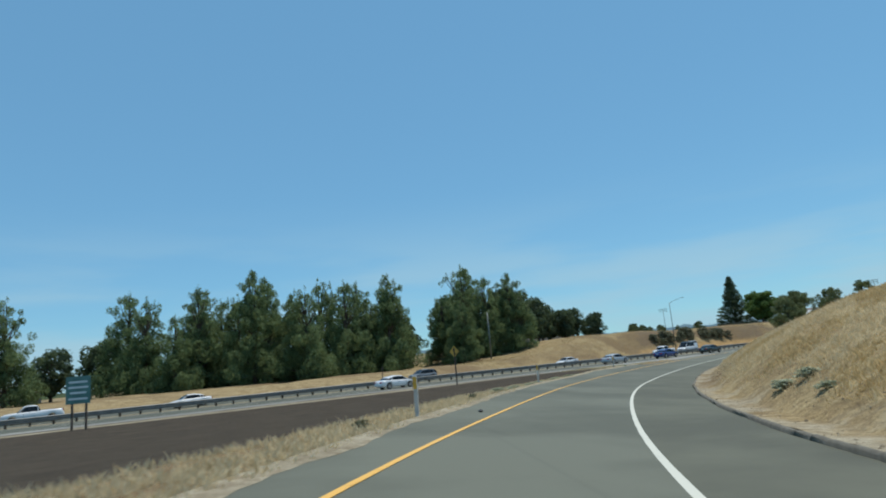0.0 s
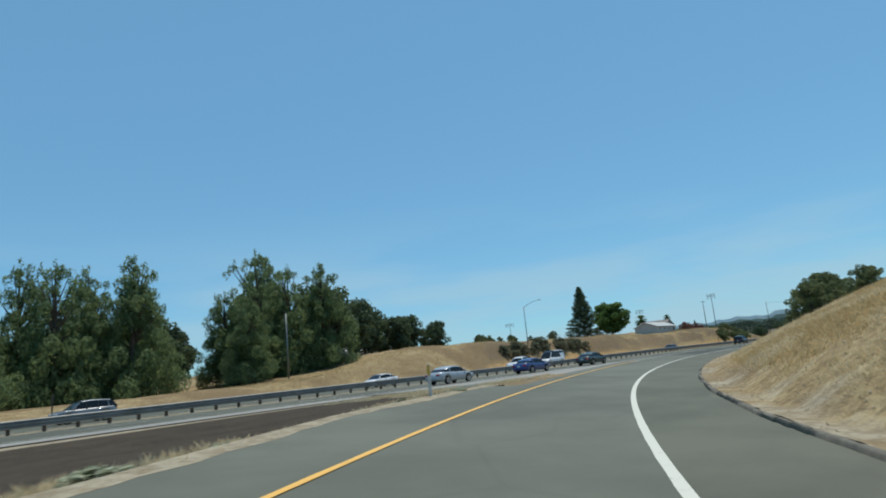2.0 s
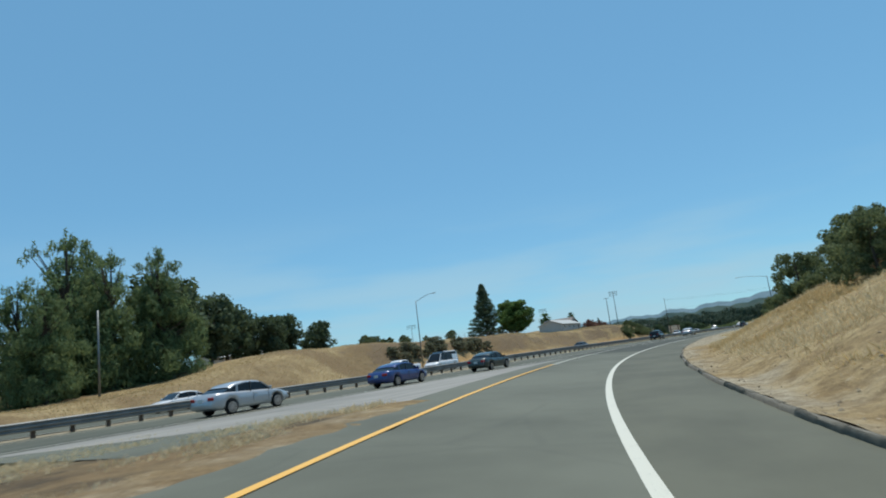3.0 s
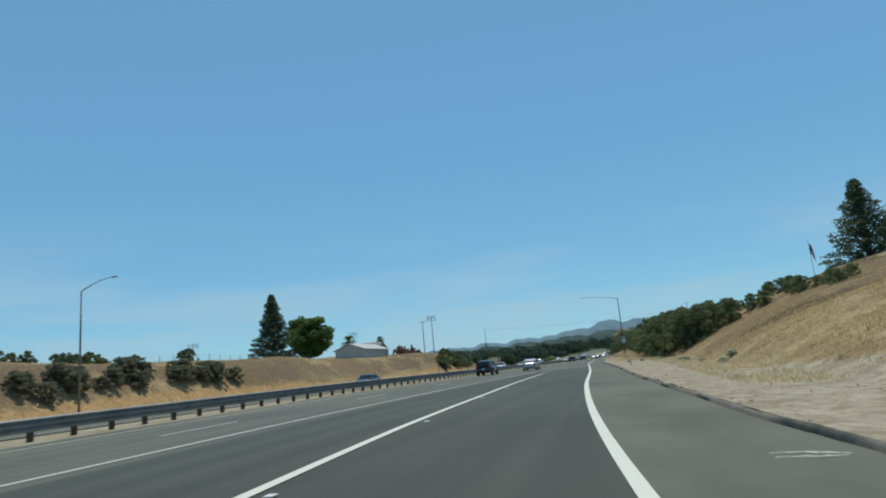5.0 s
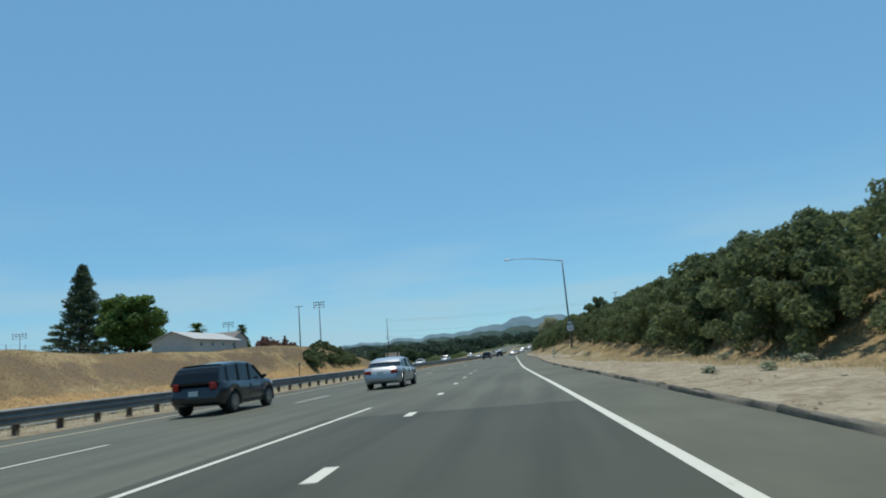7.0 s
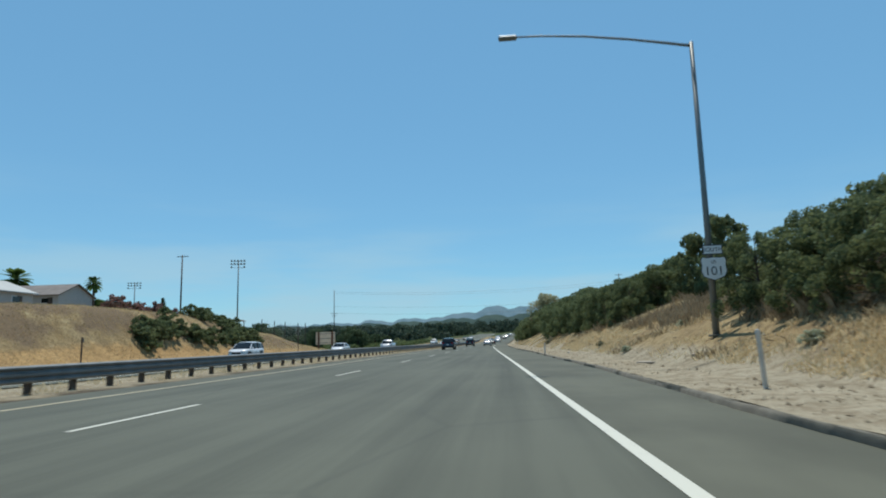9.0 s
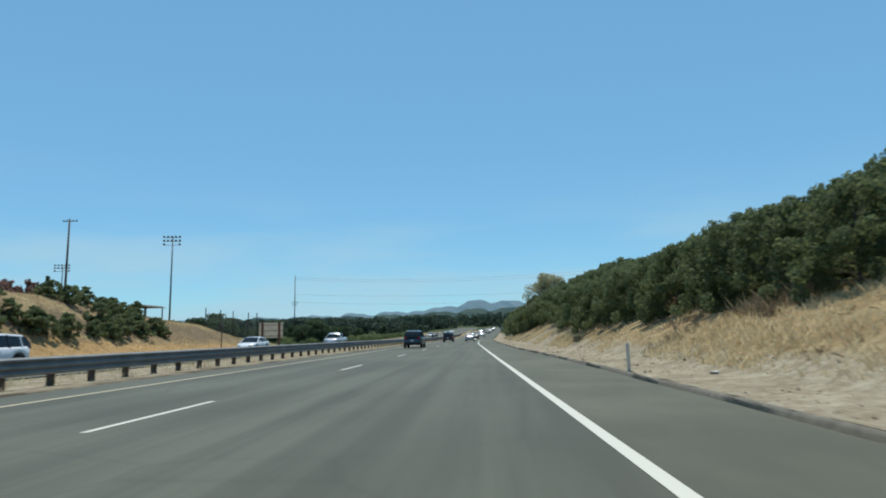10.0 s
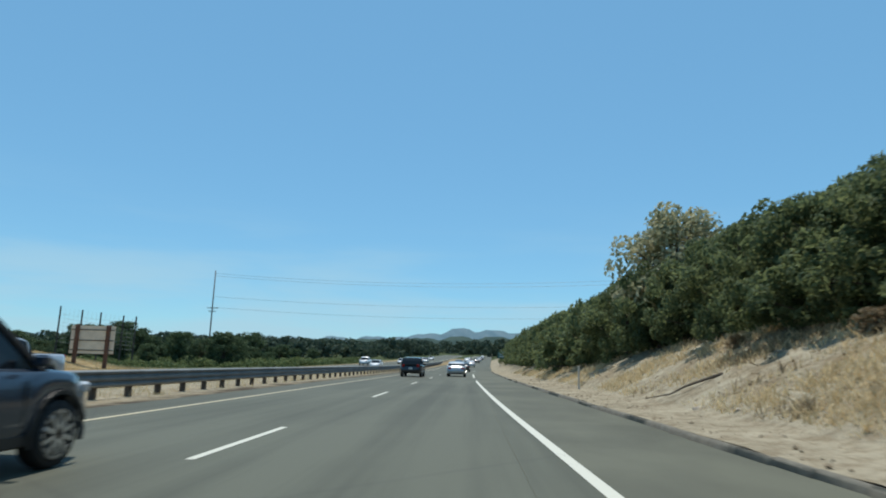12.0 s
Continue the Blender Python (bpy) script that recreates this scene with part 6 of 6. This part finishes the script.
def dirt_clods(name, count, s0, s1, low, high, size, material, label, seed):
    """Loose clods and gravel, small uneven lumps in one sheet."""
    r = np.random.default_rng(seed)
    s = r.uniform(s0, s1, count)
    d = low(s) + r.uniform(0, 1, count) ** 1.3 * (high(s) - low(s))
    i = np.clip((s - S[0]).astype(int), 0, len(S) - 1)
    x, y = LINE[i, 0] + SIDE[i, 0] * d + AHEAD[i, 0] * (s % 1), LINE[i, 1] + SIDE[i, 1] * d + AHEAD[i, 1] * (s % 1)
    keep = swell(x, y, 1.7) + r.normal(0, 0.5, count) > -0.1
    x, y, s, d = x[keep], y[keep], s[keep], d[keep]
    n = len(x)
    edge = d - d_kerb(s)
    z = np.where(edge < 2.2, ramp_z(s, d) + 0.075 + 0.035 * np.clip(edge, 0, 1.5) / 1.5 + 0.02 * np.maximum(0, d - 4.6) + rise(s) * np.maximum(0, d - toe(s)) * 1.1 + 0.02, land(x, y))
    q = size * r.uniform(0.5, 1.0, n) ** 2 * r.choice((0.7, 1.0, 1.0, 1.7), n)
    way = np.array([(1, 0, 0), (0, 1, 0), (-1, 0, 0), (0, -1, 0), (0, 0, 0.75), (0, 0, -0.5)], float)
    turn = r.uniform(0, math.tau, n)
    c, t = np.cos(turn)[:, None], np.sin(turn)[:, None]
    spread = way[None] * q[:, None, None] * r.uniform(0.6, 1.3, (n, 6, 1))
    vx, vy = spread[:, :, 0] * c - spread[:, :, 1] * t, spread[:, :, 0] * t + spread[:, :, 1] * c
    v = np.stack([vx + x[:, None], vy + y[:, None], spread[:, :, 2] + z[:, None] + 0.2 * q[:, None]], -1).reshape(-1, 3)
    tri = np.array([(0, 1, 4), (1, 2, 4), (2, 3, 4), (3, 0, 4), (1, 0, 5), (2, 1, 5), (3, 2, 5), (0, 3, 5)])
    f = (np.arange(n)[:, None, None] * 6 + tri[None]).reshape(-1, 3)
    me = bpy.data.meshes.new(name)
    me.from_pydata(v.tolist(), [], f.tolist())
    me.materials.append(material)
    tagged(new(name, me), label, "clods", kind="stuff")


M_CLOD = leaf_material("dry dirt clods", (0.17, 0.128, 0.082), (0.44, 0.37, 0.26), 1.2, green=False, thin=0.0)
dirt_clods("dirt_clods", 9000, 236, 372, lambda s: d_kerb(s) + 0.35, lambda s: toe(s) + 5.5, 0.042, M_CLOD, "dry clods and rubble strewn over the bank", 61)
dirt_clods("shoulder_gravel", 8000, 112, 250, lambda s: d_kerb(s) + 0.25, lambda s: toe(s) + 5.0, 0.026, M_CLOD, "loose gravel and clods on the dirt shoulder", 62)
dirt_clods("bank_clods", 4500, -10, 112, lambda s: d_kerb(s) + 0.2, lambda s: toe(s) + 2.0, 0.032, M_CLOD, "crumbled clods along the foot of the bank", 63)
weeds = Grove(*[make_tree("weed_clump", "brush", 0.35, 140 + k, "low pale-green weeds on the gravel verge", "weeds", M_WEED, 900, 0.035, False) for k in range(2)])
for s, d in ((38, -5.8), (40, -6.4), (42.5, -5.9), (44, -6.4), (46.5, -6.2), (49, -5.8), (51, -6.3), (53, -5.8), (47.6, -7.0), (36, -6.2), (55.4, -5.9), (63.4, -6.0), (64.2, -5.8), (64.0, -6.4), (66.8, -5.6), (67.6, -5.4), (68.3, -5.7), (69.4, -5.5), (70.2, -5.7), (20, 6.2), (22.5, 6.6), (24, 6.0), (12, 6.3)):
    x, y = on_bank(s, d)
    weeds.put(x, y, random.Random(int(s * 10)).uniform(1.5, 2.6), sink=0.03, squash=0.36)
for s, d in ((172, 9.2), (168, 8.9), (164, 9.3), (199, 9.2), (203, 8.8), (192, 9.3), (247, 8.4), (262, 7.0), (158, 9.9), (157, 9.2), (182, 8.6), (231.5, 7.8), (190, 7.5), (190.6, 6.2), (260, 9.2), (299, 12.0)):
    x, y = on_bank(s, d)
    weeds.put(x, y, random.Random(int(s)).uniform(1.2, 2.2), "green weed patch on the dirt shoulder", sink=0.03, squash=0.6)
weeds.close()
tumble = Grove(make_tree("dead_bush", "brush", 0.45, 150, "dry brown dead bush on the verge", "bush", M_SAGE, 700, 0.04, False))
for s, d in ((30, -6.0), (52.5, -5.9), (66, -6.3), (270, 7.2), (300, 6.9), (16, -5.6)):
    x, y = on_bank(s, d)
    tumble.put(x, y, 0.8 + (s % 7) / 12, sink=0.03, squash=0.7)
tumble.close()


def stones():
    r = random.Random(21)
    protos = []
    for k in range(4):
        bm = bmesh.new()
        bmesh.ops.create_icosphere(bm, subdivisions=1, radius=0.09)
        for v in bm.verts:
            v.co *= r.uniform(0.6, 1.25)
            v.co.z *= 0.6
        ob = tagged(solid("stone", bm, M_STONE), "pale stone lying on the dirt shoulder", "stone", "stones")
        protos.append(ob)
    first = set()
    for k in range(230):
        s = r.uniform(20, 350) if k < 110 else r.uniform(235, 360)
        d = float(d_kerb(s)) + 0.6 + r.random() ** 1.6 * 6.5
        x, y = on_bank(s, d)
        q = r.uniform(0.25, 0.8) if k < 205 else r.uniform(0.9, 1.7)
        m = Matrix.LocRotScale((x, y, ground_at(x, y) + 0.005), Euler((0, 0, r.uniform(0, 6))), (q, q, q))
        if k % 4 not in first:
            first.add(k % 4)
            protos[k % 4]["at"] = 0
            start = (k % 4, m)
            STARTS.append(start)
        else:
            copy_thing(protos[k % 4], m)
    for k, m in STARTS:
        protos[k].matrix_basis = m
        del protos[k]["at"]


STARTS = []
stones()


def branches():
    r = random.Random(33)
    for s, d in ((300, 8.6), (317, 8.2), (338, 7.6), (286, 8.4), (329, 9.0), (307, 7.4)):
        x, y = on_bank(s, d)
        z = ground_at(x, y)
        a = r.uniform(0, 6)
        pts = [(x + math.cos(a) * u + r.uniform(-0.1, 0.1), y + math.sin(a) * u + r.uniform(-0.1, 0.1), ground_at(x + math.cos(a) * u, y + math.sin(a) * u) + 0.05 + 0.08 * u) for u in (0, 0.5, 1.0, 1.6, 2.2)]
        tagged(solid("fallen_branch", tube(pts, [0.05, 0.045, 0.035, 0.025, 0.012], 6), M_BARK), "dead brown branch lying on the dirt slope", "branch", "fallen branches")


branches()


def road_studs():
    """Raised markers along the yellow line and the gore line."""
    first = None
    for k in range(0, 10):
        x, y, z = ramp_place(104 + 7.3 * k, float(d_left(104 + 7.3 * k)) + 0.28, 0.0)
        if first is None:
            bm = boxes(((0.10, 0.10, 0.018), (0, 0, 0.013), 0.006))
            first = tagged(solid("road_stud", bm, M_SIGN_WHITE), "small white raised road stud", "road stud", "road studs")
            first.matrix_basis = pose(x, y, z)
        else:
            copy_thing(first, pose(x, y, z))


road_studs()


def spray_marks():
    """Loose white survey marks sprayed on the shoulder."""
    for k, turns in enumerate(((128.0, 2.80, 0.30), (127.65, 2.95, 0.34), (127.4, 3.25, 0.20))):
        s0, d0, r = turns
        pts = []
        for a in np.linspace(0, 5.6, 16):
            px, py, pz = ramp_place(s0, d0, 0.008)
            pts.append((px + math.cos(a) * r, py + math.sin(a) * r * 0.55, pz))
        ribbon("survey_mark", pts, 0.035, M_WHITE_LINE, "white sprayed survey mark on the asphalt", "paint mark")


spray_marks()


def litter():
    """Scraps of shredded tyre, paper and board on the verge and shoulder."""
    r = random.Random(44)
    for s, d, size, mat, label in ((19.4, -3.35, 0.11, M_TRIM, "dark scrap of tyre on the verge"), (24.2, 4.7, 0.22, M_STONE, "pale rubble lump by the kerb"), (22.3, 4.8, 0.30, M_STONE, "pale rubble lump by the kerb"),
                                  (23.1, 4.6, 0.18, M_STONE, "pale rubble lump by the kerb"), (148, 5.2, 0.14, M_SIGN_WHITE, "white paper scrap on the dirt"), (212, 5.4, 0.12, M_SIGN_WHITE, "white paper scrap on the dirt"), (276, 6.0, 0.14, M_SIGN_WHITE, "white paper scrap on the dirt"), (318, 6.2, 0.12, M_SIGN_WHITE, "white paper scrap on the dirt"), (236, 6.4, 0.13, M_SIGN_WHITE, "white paper scrap on the dirt")):
        x, y = on_bank(s, d)
        bm = bmesh.new()
        bmesh.ops.create_icosphere(bm, subdivisions=1, radius=size)
        for v in bm.verts:
            v.co = Vector((v.co.x * r.uniform(0.6, 1.2), v.co.y * r.uniform(0.5, 1.2), v.co.z * r.uniform(0.15, 0.55)))
        ob = tagged(solid("debris", bm, mat), label, "debris")
        z = ramp_place(s, d)[2] if abs(d) < 4 else ground_at(x, y) + (0.12 if 4 < d < 6.6 else 0)
        ob.matrix_basis = pose(x, y, z + 0.03, 0, 0, r.uniform(0, 180))
    x, y = on_bank(255.6, 6.45)
    ob = tagged(solid("board", boxes(((1.1, 0.7, 0.05), (0, 0, 0.02), 0.008)), M_STONE), "flat pale board lying on the dirt shoulder", "board")
    ob.matrix_basis = pose(x, y, ground_at(x, y) + 0.02, 0, 0, 70)


litter()
